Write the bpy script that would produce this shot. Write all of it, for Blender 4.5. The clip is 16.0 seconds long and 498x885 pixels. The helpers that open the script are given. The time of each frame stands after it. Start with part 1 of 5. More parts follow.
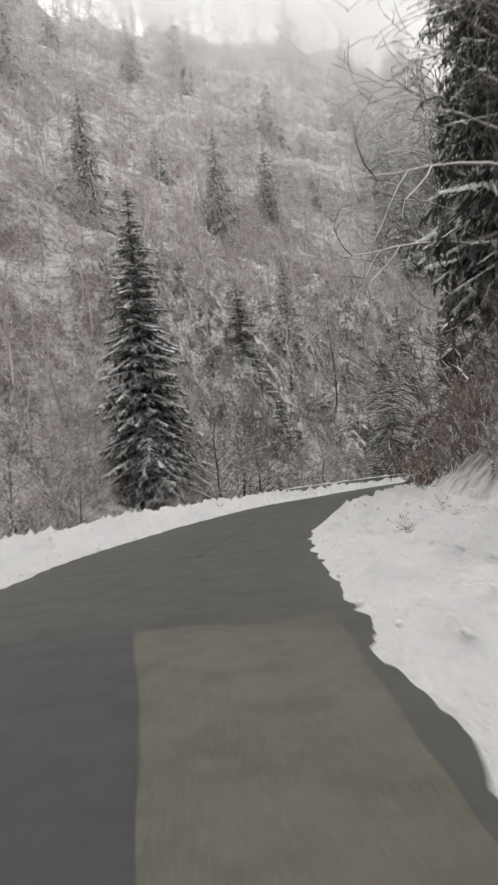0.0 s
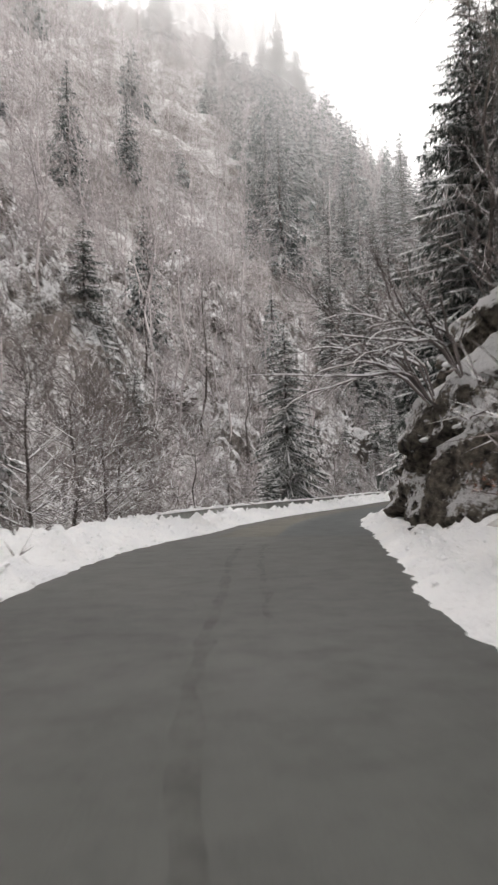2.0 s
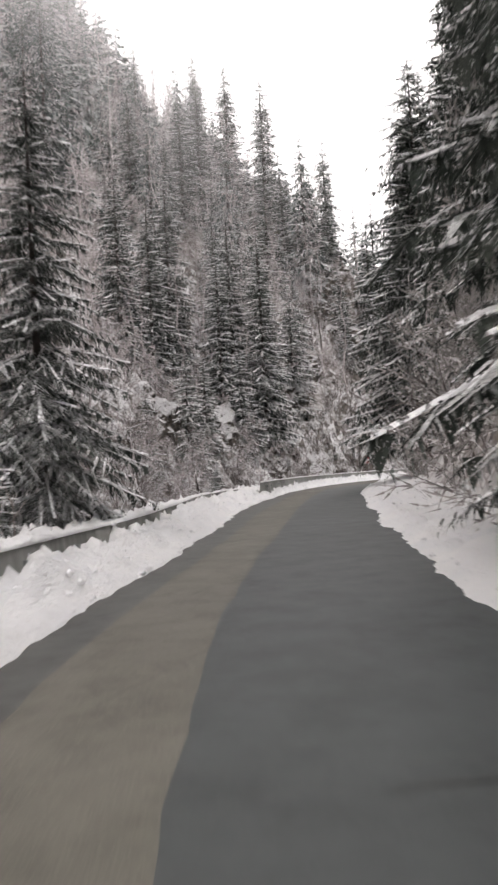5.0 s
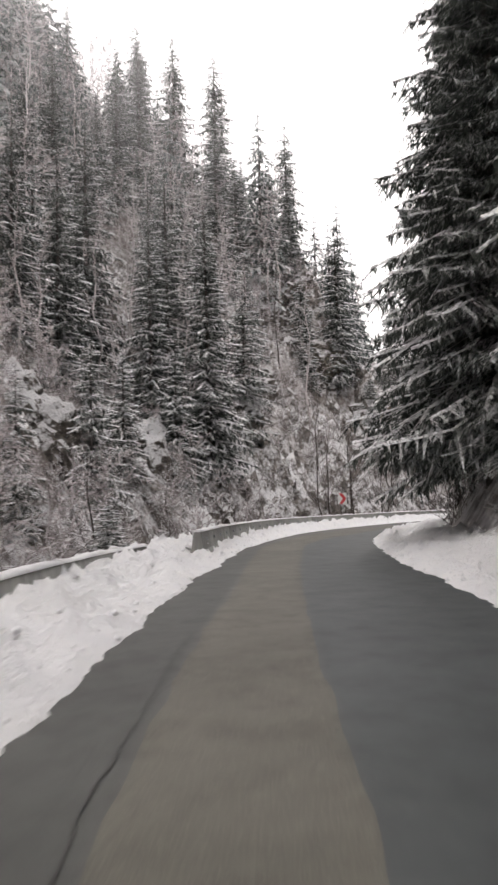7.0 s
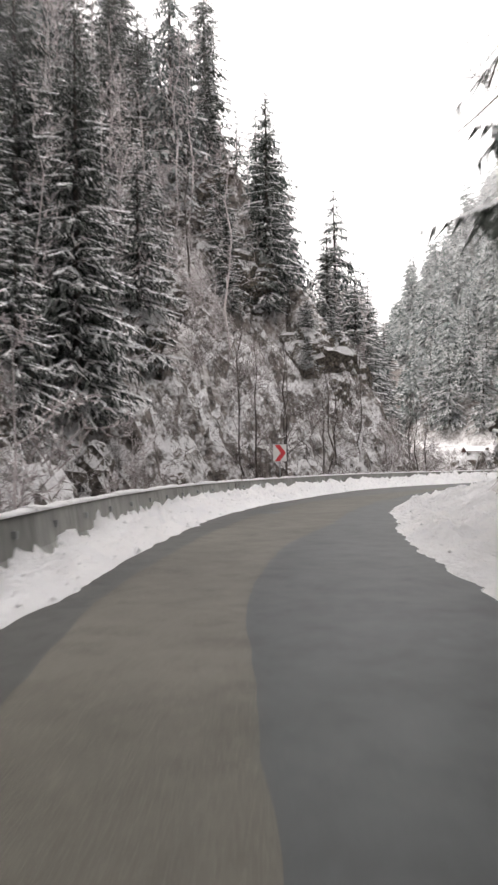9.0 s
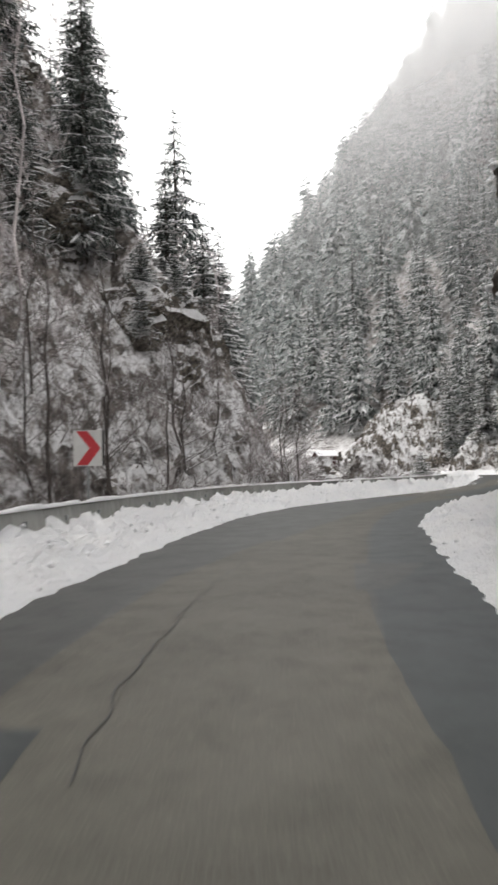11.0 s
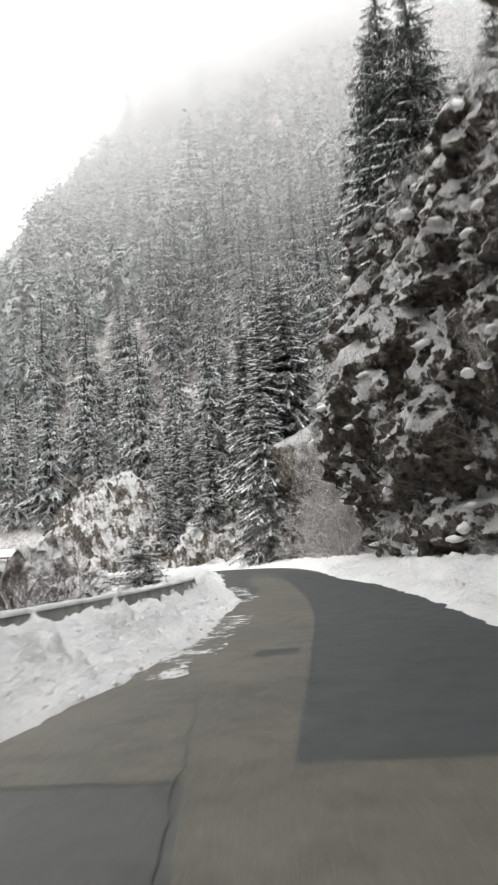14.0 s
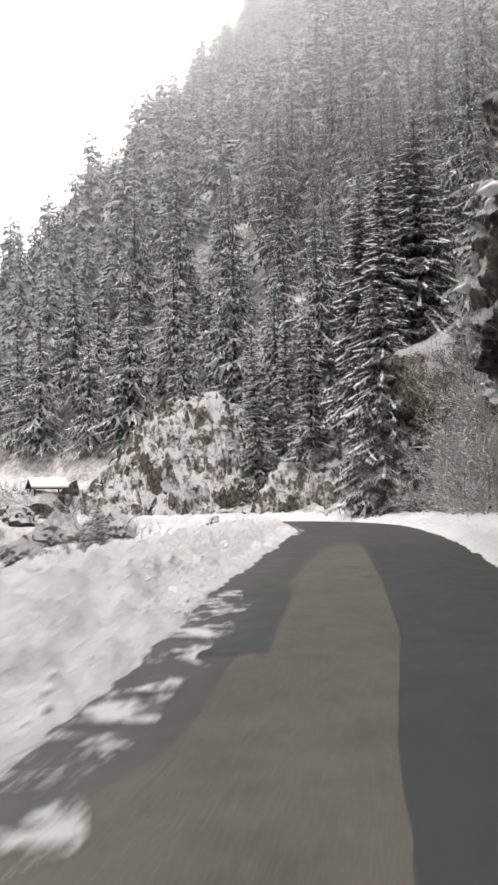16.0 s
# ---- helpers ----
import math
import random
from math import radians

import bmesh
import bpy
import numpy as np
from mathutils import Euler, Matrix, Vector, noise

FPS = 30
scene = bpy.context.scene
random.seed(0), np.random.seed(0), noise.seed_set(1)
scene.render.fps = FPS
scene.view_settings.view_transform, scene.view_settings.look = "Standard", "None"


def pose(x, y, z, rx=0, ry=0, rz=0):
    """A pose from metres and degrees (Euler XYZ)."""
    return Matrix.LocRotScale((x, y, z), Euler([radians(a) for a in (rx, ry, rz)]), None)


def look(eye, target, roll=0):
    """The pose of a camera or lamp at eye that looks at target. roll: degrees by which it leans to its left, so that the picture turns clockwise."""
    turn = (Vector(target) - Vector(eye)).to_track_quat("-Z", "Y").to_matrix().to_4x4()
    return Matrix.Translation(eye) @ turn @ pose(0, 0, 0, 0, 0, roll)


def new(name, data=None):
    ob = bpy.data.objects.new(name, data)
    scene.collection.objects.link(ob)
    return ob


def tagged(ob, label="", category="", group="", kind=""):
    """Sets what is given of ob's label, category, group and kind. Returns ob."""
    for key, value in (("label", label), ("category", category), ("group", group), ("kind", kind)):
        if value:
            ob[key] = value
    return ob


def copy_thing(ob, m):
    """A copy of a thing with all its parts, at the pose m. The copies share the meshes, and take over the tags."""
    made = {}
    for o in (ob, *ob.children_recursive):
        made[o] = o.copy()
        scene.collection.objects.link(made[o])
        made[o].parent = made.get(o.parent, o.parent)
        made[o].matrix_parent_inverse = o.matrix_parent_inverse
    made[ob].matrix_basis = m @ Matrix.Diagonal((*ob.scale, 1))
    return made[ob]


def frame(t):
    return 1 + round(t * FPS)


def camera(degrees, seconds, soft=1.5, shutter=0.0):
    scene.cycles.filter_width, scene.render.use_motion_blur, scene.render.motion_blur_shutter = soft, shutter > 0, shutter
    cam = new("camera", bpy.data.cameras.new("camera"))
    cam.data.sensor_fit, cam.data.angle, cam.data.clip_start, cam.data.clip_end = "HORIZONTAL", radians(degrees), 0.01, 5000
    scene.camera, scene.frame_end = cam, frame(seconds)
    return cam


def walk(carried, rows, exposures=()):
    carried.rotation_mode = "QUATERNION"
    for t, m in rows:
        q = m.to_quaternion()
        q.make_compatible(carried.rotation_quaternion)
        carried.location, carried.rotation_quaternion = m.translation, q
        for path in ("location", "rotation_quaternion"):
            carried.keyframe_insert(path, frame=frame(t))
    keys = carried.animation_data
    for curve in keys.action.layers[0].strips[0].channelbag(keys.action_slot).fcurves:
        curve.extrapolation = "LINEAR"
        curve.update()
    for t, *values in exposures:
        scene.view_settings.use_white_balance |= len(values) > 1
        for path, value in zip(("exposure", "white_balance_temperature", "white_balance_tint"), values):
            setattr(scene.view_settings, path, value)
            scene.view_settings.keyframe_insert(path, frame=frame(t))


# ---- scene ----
cam = camera(35.93, 16.0, soft=2.4, shutter=0.4)
PATH = [
    (0.0, 0.000, 0.000, 1.353, 92.707, 5.575, -0.032),
    (0.5, -0.593, 4.940, 1.344, 92.849, 6.133, -3.486),
    (1.0, -0.963, 9.811, 1.335, 93.248, 4.995, -7.339),
    (1.5, -0.938, 15.038, 1.332, 93.714, 2.396, -10.955),
    (2.0, -0.413, 20.097, 1.340, 93.239, 1.507, -12.924),
    (2.5, 0.445, 25.023, 1.364, 92.892, 1.605, -15.344),
    (3.0, 1.549, 29.442, 1.385, 93.007, 1.150, -18.428),
    (3.5, 2.509, 33.866, 1.381, 92.811, 0.073, -21.944),
    (4.0, 3.946, 37.905, 1.355, 92.279, 1.133, -24.894),
    (4.5, 5.634, 41.984, 1.324, 91.854, 2.749, -27.852),
    (7.0, 17.554, 63.071, 1.344, 95.040, 1.734, -33.615),
    (7.5, 20.642, 67.426, 1.350, 93.264, -0.553, -35.126),
    (8.0, 23.737, 71.636, 1.354, 91.094, -0.000, -36.169),
    (8.2, 24.955, 73.289, 1.351, 91.652, 0.354, -37.082),
    (10.3, 38.414, 88.832, 1.390, 90.549, 1.377, -46.796),
    (10.5, 39.764, 90.140, 1.379, 90.775, 1.463, -48.528),
    (11.0, 43.327, 93.367, 1.355, 92.161, 1.467, -52.730),
    (11.5, 47.172, 96.285, 1.324, 94.236, 2.107, -57.281),
    (12.0, 51.235, 98.903, 1.313, 95.616, 4.046, -60.917),
    (12.5, 56.044, 101.303, 1.317, 96.409, 5.328, -64.386),
    (13.0, 61.218, 103.503, 1.333, 98.093, 5.564, -68.756),
    (13.5, 66.373, 105.259, 1.352, 98.842, 5.792, -72.315),
    (14.0, 71.626, 106.714, 1.358, 98.366, 4.786, -74.185),
    (14.5, 77.169, 108.062, 1.338, 95.681, 1.899, -72.687),
    (15.0, 82.859, 109.314, 1.323, 92.664, -0.674, -68.390),
    (15.5, 88.042, 110.259, 1.344, 92.944, -0.130, -66.288),
    (16.0, 93.317, 111.322, 1.412, 94.661, 1.301, -65.060),
]
walk(cam, [(t, pose(x, y, z, a, b, c)) for t, x, y, z, a, b, c in PATH], exposures=[(0.0, 0.56, 6700, 7), (1.0, 0.76, 6700, 9), (2.5, 0.92, 6700, 9), (4.5, 1.06, 6750, 12), (7.4, 1.02, 6750, 12), (8.1, 1.20, 6750, 12), (10.4, 0.80, 6650, 9), (11.0, 0.78, 6600, 8), (12.0, 0.72, 6500, 6), (13.2, 1.02, 6450, 5), (14.2, 1.06, 6600, 7), (15.0, 0.90, 6700, 9), (16.0, 0.88, 6750, 9)])

# ---- light: an overcast winter sky ----
world = bpy.data.worlds.new("overcast_sky")
scene.world = world
world.use_nodes = True
wn, wl = world.node_tree.nodes, world.node_tree.links
wn.clear()
sky = wn.new("ShaderNodeTexSky")
sky.sky_type = "NISHITA"
sky.sun_disc = False
sky.sun_elevation, sky.sun_rotation = radians(57), radians(321)
sky.dust_density, sky.air_density = 4.0, 1.0
grey = wn.new("ShaderNodeHueSaturation")
grey.inputs["Saturation"].default_value = 0.06
cloud = wn.new("ShaderNodeMixRGB")
cloud.inputs[0].default_value = 0.75
cloud.inputs[2].default_value = (9.6, 9.5, 9.6, 1)
backg = wn.new("ShaderNodeBackground")
backg.inputs["Strength"].default_value = 0.140
wout = wn.new("ShaderNodeOutputWorld")
wl.new(sky.outputs[0], grey.inputs["Color"])
wl.new(grey.outputs[0], cloud.inputs[1])
wl.new(cloud.outputs[0], backg.inputs["Color"])
wl.new(backg.outputs[0], wout.inputs["Surface"])

sun_data = bpy.data.lights.new("sun", "SUN")
sun_data.energy, sun_data.angle, sun_data.color = 0.9, radians(30), (1.0, 0.97, 0.94)
sun = new("sun", sun_data)
sun.matrix_world = look((0, 0, 60), (24, -30, 0))


# ---- materials ----
def nodes_of(name):
    m = bpy.data.materials.new(name)
    m.use_nodes = True
    n, l = m.node_tree.nodes, m.node_tree.links
    return m, n, l, n["Principled BSDF"]


def noise_node(n, l, scale, detail=4.0, rough=0.55, coord=None):
    t = n.new("ShaderNodeTexNoise")
    t.inputs["Scale"].default_value = scale
    t.inputs["Detail"].default_value = detail
    t.inputs["Roughness"].default_value = rough
    if coord is None:
        g = n.new("ShaderNodeNewGeometry")
        coord = g.outputs["Position"]
    l.new(coord, t.inputs["Vector"])
    return t


def ramp_node(n, l, value, lo, hi, a=(0, 0, 0, 1), b=(1, 1, 1, 1)):
    r = n.new("ShaderNodeValToRGB")
    r.color_ramp.elements[0].position, r.color_ramp.elements[1].position = lo, hi
    r.color_ramp.elements[0].color, r.color_ramp.elements[1].color = a, b
    l.new(value, r.inputs[0])
    return r


def math_node(n, l, op, a, b):
    m = n.new("ShaderNodeMath")
    m.operation = op
    for i, v in enumerate((a, b)):
        if isinstance(v, (int, float)):
            m.inputs[i].default_value = v
        else:
            l.new(v, m.inputs[i])
    return m.outputs[0]


def mix_node(n, l, fac, a, b):
    m = n.new("ShaderNodeMixRGB")
    for i, v in enumerate((fac, a, b)):
        if isinstance(v, (int, float)):
            m.inputs[i].default_value = v
        elif isinstance(v, tuple):
            m.inputs[i].default_value = (*v, 1) if len(v) == 3 else v
        else:
            l.new(v, m.inputs[i])
    return m.outputs[0]


def bump_node(n, l, bsdf, height, strength, distance):
    b = n.new("ShaderNodeBump")
    b.inputs["Strength"].default_value, b.inputs["Distance"].default_value = strength, distance
    l.new(height, b.inputs["Height"])
    l.new(b.outputs[0], bsdf.inputs["Normal"])


SNOW = (0.80, 0.79, 0.80)


def snowy(name, dark, light, scale, lo, hi, wobble=0.5, nscale=1.2, rough=0.9, bump=0.3, fine=None, most=1.0, holes=None, gap=0.45, grain=1.2, deep=0.1):
    """A rough surface in two tones on whose upward faces snow lies."""
    m, n, l, p = nodes_of(name)
    g = n.new("ShaderNodeNewGeometry")
    t = noise_node(n, l, scale, 5)
    base = mix_node(n, l, ramp_node(n, l, t.outputs[0], 0.35, 0.65).outputs[0], dark, light)
    tint = math_node(n, l, "MULTIPLY_ADD", g.outputs["Random Per Island"], 0.7)
    tint.node.inputs[2].default_value = 0.65
    vary = n.new("ShaderNodeMixRGB")
    vary.blend_type = "MULTIPLY"
    vary.inputs[0].default_value = 1.0
    l.new(base, vary.inputs[1])
    l.new(tint, vary.inputs[2])
    sep = n.new("ShaderNodeSeparateXYZ")
    l.new(g.outputs["Normal"], sep.inputs[0])
    w = noise_node(n, l, nscale, 4)
    patch = math_node(n, l, "MULTIPLY", math_node(n, l, "SUBTRACT", w.outputs[0], 0.5), wobble * 2)
    up = math_node(n, l, "ADD", sep.outputs["Z"], patch)
    if fine:
        f = noise_node(n, l, fine, 3)
        up = math_node(n, l, "ADD", up, math_node(n, l, "MULTIPLY", math_node(n, l, "SUBTRACT", f.outputs[0], 0.5), grain))
    cover = ramp_node(n, l, up, lo, hi, (0, 0, 0, 1), (most, most, most, 1))
    if holes:
        h = noise_node(n, l, holes, 3, 0.6)
        l.new(ramp_node(n, l, h.outputs[0], gap - 0.02, gap + 0.02).outputs[0], p.inputs["Alpha"])
    l.new(mix_node(n, l, cover.outputs[0], vary.outputs[0], SNOW), p.inputs["Base Color"])
    p.inputs["Roughness"].default_value = rough
    p.inputs["Specular IOR Level"].default_value = 0.25
    if bump:
        bump_node(n, l, p, noise_node(n, l, scale * 2.5, 8, 0.65).outputs[0], bump, deep)
    return m


def snow_material():
    m, n, l, p = nodes_of("fresh_snow")
    big = noise_node(n, l, 0.6, 4)
    fine = noise_node(n, l, 9.0, 6, 0.7)
    c = mix_node(n, l, ramp_node(n, l, big.outputs[0], 0.3, 0.7).outputs[0], (0.83, 0.83, 0.85), (0.92, 0.91, 0.91))
    dirt = ramp_node(n, l, fine.outputs[0], 0.61, 0.75)
    dirt.color_ramp.elements[1].color = (0.55, 0.55, 0.55, 1)
    l.new(mix_node(n, l, dirt.outputs[0], c, (0.42, 0.38, 0.34)), p.inputs["Base Color"])
    p.inputs["Roughness"].default_value = 0.75
    lumps = noise_node(n, l, 3.2, 5, 0.6)
    bump_node(n, l, p, math_node(n, l, "ADD", fine.outputs[0], math_node(n, l, "MULTIPLY", lumps.outputs[0], 1.6)), 0.8, 0.20)
    return m


def asphalt(name, a, b, rough, grit, cracked=0.0):
    m, n, l, p = nodes_of(name)
    big = noise_node(n, l, 0.30, 5, 0.6)
    mid = noise_node(n, l, 1.7, 6, 0.7)
    fine = noise_node(n, l, 60.0, 3, 0.7)
    c = mix_node(n, l, ramp_node(n, l, big.outputs[0], 0.35, 0.68).outputs[0], a, b)
    c = mix_node(n, l, math_node(n, l, "MULTIPLY", ramp_node(n, l, mid.outputs[0], 0.48, 0.66).outputs[0], 0.5), c, tuple(0.55 * v for v in a))
    pale = noise_node(n, l, 6.5, 7, 0.75)
    c = mix_node(n, l, math_node(n, l, "MULTIPLY", ramp_node(n, l, pale.outputs[0], 0.53, 0.66).outputs[0], 0.42), c, tuple(1.35 * v for v in b))
    c = mix_node(n, l, math_node(n, l, "MULTIPLY", ramp_node(n, l, fine.outputs[0], 0.52, 0.7).outputs[0], grit), c, tuple(min(1, 1.9 * v) for v in b))
    if cracked:
        g = n.new("ShaderNodeNewGeometry")
        bent = mix_node(n, l, 0.12, g.outputs["Position"], noise_node(n, l, 1.1, 4).outputs["Color"])
        cell = n.new("ShaderNodeTexVoronoi")
        cell.feature = "DISTANCE_TO_EDGE"
        cell.inputs["Scale"].default_value = 0.8
        l.new(bent, cell.inputs["Vector"])
        line = ramp_node(n, l, cell.outputs["Distance"], 0.002, 0.007, (1, 1, 1, 1), (0, 0, 0, 1))
        where = ramp_node(n, l, noise_node(n, l, 0.22, 3).outputs[0], 0.50, 0.60)
        c = mix_node(n, l, math_node(n, l, "MULTIPLY", math_node(n, l, "MULTIPLY", line.outputs[0], where.outputs[0]), cracked), c, tuple(0.35 * v for v in a))
    l.new(c, p.inputs["Base Color"])
    r = math_node(n, l, "MULTIPLY_ADD", mid.outputs[0], 0.22)
    r.node.inputs[2].default_value = rough
    l.new(r, p.inputs["Roughness"])
    p.inputs["Specular IOR Level"].default_value = 0.5
    bump_node(n, l, p, math_node(n, l, "ADD", fine.outputs[0], math_node(n, l, "MULTIPLY", mid.outputs[0], 2.0)), 0.2, 0.008)
    return m


def plain(name, color, rough=0.6, scale=8.0, vary=0.25, bump=0.1, metal=0.0):
    m, n, l, p = nodes_of(name)
    t = noise_node(n, l, scale, 5)
    l.new(mix_node(n, l, ramp_node(n, l, t.outputs[0], 0.3, 0.7).outputs[0], tuple(v * (1 - vary) for v in color), tuple(min(1, v * (1 + vary)) for v in color)), p.inputs["Base Color"])
    p.inputs["Roughness"].default_value, p.inputs["Metallic"].default_value = rough, metal
    if bump:
        bump_node(n, l, p, t.outputs[0], bump, 0.02)
    return m


def concrete_material():
    m, n, l, p = nodes_of("stained_concrete")
    g = n.new("ShaderNodeNewGeometry")
    info = n.new("ShaderNodeObjectInfo")
    stretch = n.new("ShaderNodeVectorMath")
    stretch.operation = "MULTIPLY"
    stretch.inputs[1].default_value = (3.0, 3.0, 0.5)
    l.new(g.outputs["Position"], stretch.inputs[0])
    streak = noise_node(n, l, 1.6, 5, 0.6, stretch.outputs[0])
    fine = noise_node(n, l, 25.0, 4)
    c = mix_node(n, l, ramp_node(n, l, streak.outputs[0], 0.38, 0.66).outputs[0], (0.22, 0.22, 0.21), (0.34, 0.34, 0.32))
    tone = math_node(n, l, "MULTIPLY_ADD", info.outputs["Random"], 0.35)
    tone.node.inputs[2].default_value = 0.8
    mul = n.new("ShaderNodeMixRGB")
    mul.blend_type = "MULTIPLY"
    mul.inputs[0].default_value = 1.0
    l.new(c, mul.inputs[1])
    l.new(tone, mul.inputs[2])
    l.new(mul.outputs[0], p.inputs["Base Color"])
    p.inputs["Roughness"].default_value = 0.85
    bump_node(n, l, p, fine.outputs[0], 0.3, 0.01)
    return m


SNOW_M = snow_material()
BOUGHSNOW_M = snowy("snow_on_boughs", (0.70, 0.70, 0.71), (0.84, 0.84, 0.85), 3.0, 5.0, 6.0, bump=0, holes=11.0, gap=0.46)
POWDER_M = plain("powder_snow", (0.78, 0.78, 0.79), 0.85, 6.0, 0.06, 0)
ROAD_M = asphalt("worn_grey_asphalt", (0.036, 0.037, 0.034), (0.056, 0.057, 0.052), 0.46, 0.35, 0.4)
TAN_M = asphalt("old_brownish_asphalt", (0.060, 0.055, 0.043), (0.104, 0.097, 0.078), 0.54, 0.7, 0.45)
DARK_M = asphalt("fresh_dark_asphalt", (0.023, 0.028, 0.029), (0.034, 0.040, 0.041), 0.44, 0.25)
TAR_M = plain("tar_seam", (0.026, 0.025, 0.023), 0.55, 5.0)
GROUND_M = snowy("forest_floor", (0.12, 0.102, 0.094), (0.22, 0.195, 0.18), 0.9, 0.34, 0.95, 0.7, 0.5, bump=0.8, fine=2.2, most=0.72)
ROCK_M = snowy("dark_wet_rock", (0.036, 0.030, 0.025), (0.30, 0.26, 0.215), 4.5, 0.20, 0.42, 0.6, 0.7, 0.8, 1.0, fine=8.0, grain=1.2, deep=0.4)
SNOWROCK_M = snowy("snow_covered_rock", (0.040, 0.034, 0.029), (0.24, 0.21, 0.18), 2.4, -0.02, 0.22, 1.1, 0.6, 0.8, 1.0, fine=5.0, grain=1.2, deep=0.5)
SCREE_M = snowy("broken_rock_with_snow", (0.045, 0.038, 0.032), (0.24, 0.21, 0.18), 2.2, 0.24, 0.56, 0.8, 0.6, 0.8, 1.0, fine=3.0, grain=0.9, deep=0.5)
BANK_M = snowy("stony_bank_with_litter", (0.060, 0.052, 0.047), (0.27, 0.24, 0.22), 1.8, 0.22, 0.60, 0.8, 0.8, 0.85, 1.0, fine=3.5, grain=1.1, deep=0.4)
BROWNROCK_M = snowy("brown_wet_rock", (0.060, 0.050, 0.042), (0.26, 0.22, 0.185), 1.6, 0.20, 0.40, 0.7, 0.6, 0.8, 1.0, fine=3.5, grain=0.6, deep=0.5)
NEEDLE_M = snowy("spruce_needles", (0.042, 0.052, 0.045), (0.092, 0.106, 0.092), 0.6, 0.42, 1.05, 0.5, 1.1, bump=0, fine=5.0, most=0.66, holes=24.0, gap=0.42)
# paler, bluer needles: distance haze put into the base colour, under real snow
FARNEEDLE_M = snowy("hazed_spruce_needles", (0.068, 0.094, 0.087), (0.150, 0.180, 0.170), 0.22, 0.12, 1.0, 0.6, 0.45, bump=0, fine=2.0, most=0.70, holes=4.0, gap=0.36)
BARK_M = snowy("bark_with_snow", (0.040, 0.034, 0.030), (0.10, 0.086, 0.078), 1.5, 0.45, 0.75, 0.35, 1.5, bump=0.4)
TWIG_M = snowy("frosted_twigs", (0.12, 0.102, 0.097), (0.24, 0.21, 0.20), 0.8, 0.15, 0.6, 0.4, 1.2, bump=0, most=0.9)
# twigs lightened to a mauve grey beyond frost: haze put into their colour
FARTWIG_M = snowy("frosted_hazed_twigs", (0.36, 0.325, 0.325), (0.54, 0.495, 0.495), 0.12, 0.3, 0.9, 0.4, 0.3, bump=0, most=0.8)
PALETWIG_M = snowy("thickly_frosted_twigs", (0.30, 0.28, 0.27), (0.48, 0.45, 0.44), 0.2, 0.2, 0.8, 0.4, 0.4, bump=0)
LEAF_M = plain("dead_beech_leaves", (0.20, 0.105, 0.070), 0.8, 3.0, 0.4, 0)
CONCRETE_M = concrete_material()
METAL_M = plain("galvanised_steel", (0.32, 0.33, 0.33), 0.45, 12.0, 0.15, 0.05, 0.6)
WHITE_M = plain("white_sign_face", (0.62, 0.62, 0.60), 0.5, 6.0, 0.06, 0)
RED_M = plain("red_sign_film", (0.50, 0.035, 0.045), 0.45, 6.0, 0.08, 0)
BLACK_M = plain("black_paint", (0.02, 0.02, 0.02), 0.6, 6.0, 0.1, 0)
WOOD_M = plain("red_brown_boards", (0.085, 0.034, 0.028), 0.75, 6.0, 0.35, 0.2)


# ---- geometry helpers ----
def vnoise(x, y, seed=0):
    """Smooth value noise in the plane, 0 to 1."""
    x, y = np.asarray(x, float), np.asarray(y, float)
    xi, yi = np.floor(x).astype(np.int64), np.floor(y).astype(np.int64)
    fx, fy = x - xi, y - yi
    fx, fy = fx * fx * (3 - 2 * fx), fy * fy * (3 - 2 * fy)

    def h(a, b):
        v = (a * 374761393 + b * 668265263 + seed * 974634777) & 0x7FFFFFFF
        v = ((v ^ (v >> 13)) * 1274126177) & 0x7FFFFFFF
        return ((v ^ (v >> 16)) & 0xFFFF) / 65535.0
    return (h(xi, yi) * (1 - fx) + h(xi + 1, yi) * fx) * (1 - fy) + (h(xi, yi + 1) * (1 - fx) + h(xi + 1, yi + 1) * fx) * fy


def fbm(x, y, seed=0, octaves=4):
    v, a = 0, 0.5
    for o in range(octaves):
        v = v + a * vnoise(np.asarray(x) * 2 ** o, np.asarray(y) * 2 ** o, seed + o)
        a *= 0.5
    return v / (1 - 0.5 ** octaves)


def smooth(a, b, x):
    t = np.clip((np.asarray(x, float) - a) / (b - a), 0, 1)
    return t * t * (3 - 2 * t)


def mesh_of(name, verts, faces, material, shade=False, slots=None, second=None):
    """A mesh from arrays: faces is one array, or a list of arrays, of triangles or quads."""
    me = bpy.data.meshes.new(name)
    verts = np.asarray(verts, np.float32)
    faces = faces if isinstance(faces, list) else [faces]
    faces = [np.asarray(f, np.int32) for f in faces if len(f)]
    loops = np.concatenate([f.ravel() for f in faces])
    sizes = np.concatenate([np.full(len(f), f.shape[1], np.int32) for f in faces])
    me.vertices.add(len(verts))
    me.vertices.foreach_set("co", verts.ravel())
    me.loops.add(len(loops))
    me.loops.foreach_set("vertex_index", loops)
    me.polygons.add(len(sizes))
    me.polygons.foreach_set("loop_start", np.concatenate([[0], np.cumsum(sizes)[:-1]]).astype(np.int32))
    me.polygons.foreach_set("use_smooth", np.full(len(sizes), shade))
    me.update(calc_edges=True)
    me.materials.append(material)
    if slots is not None:
        me.materials.append(second)
        me.polygons.foreach_set("material_index", np.asarray(slots, np.int32))
    return me


def part(name, bm, material, parent=None, label=""):
    """Links a bmesh as one mesh object, under a thing or a part."""
    me = bpy.data.meshes.new(name)
    bm.to_mesh(me)
    bm.free()
    me.materials.append(material)
    ob = new(name, me)
    ob.parent = parent
    return tagged(ob, label)


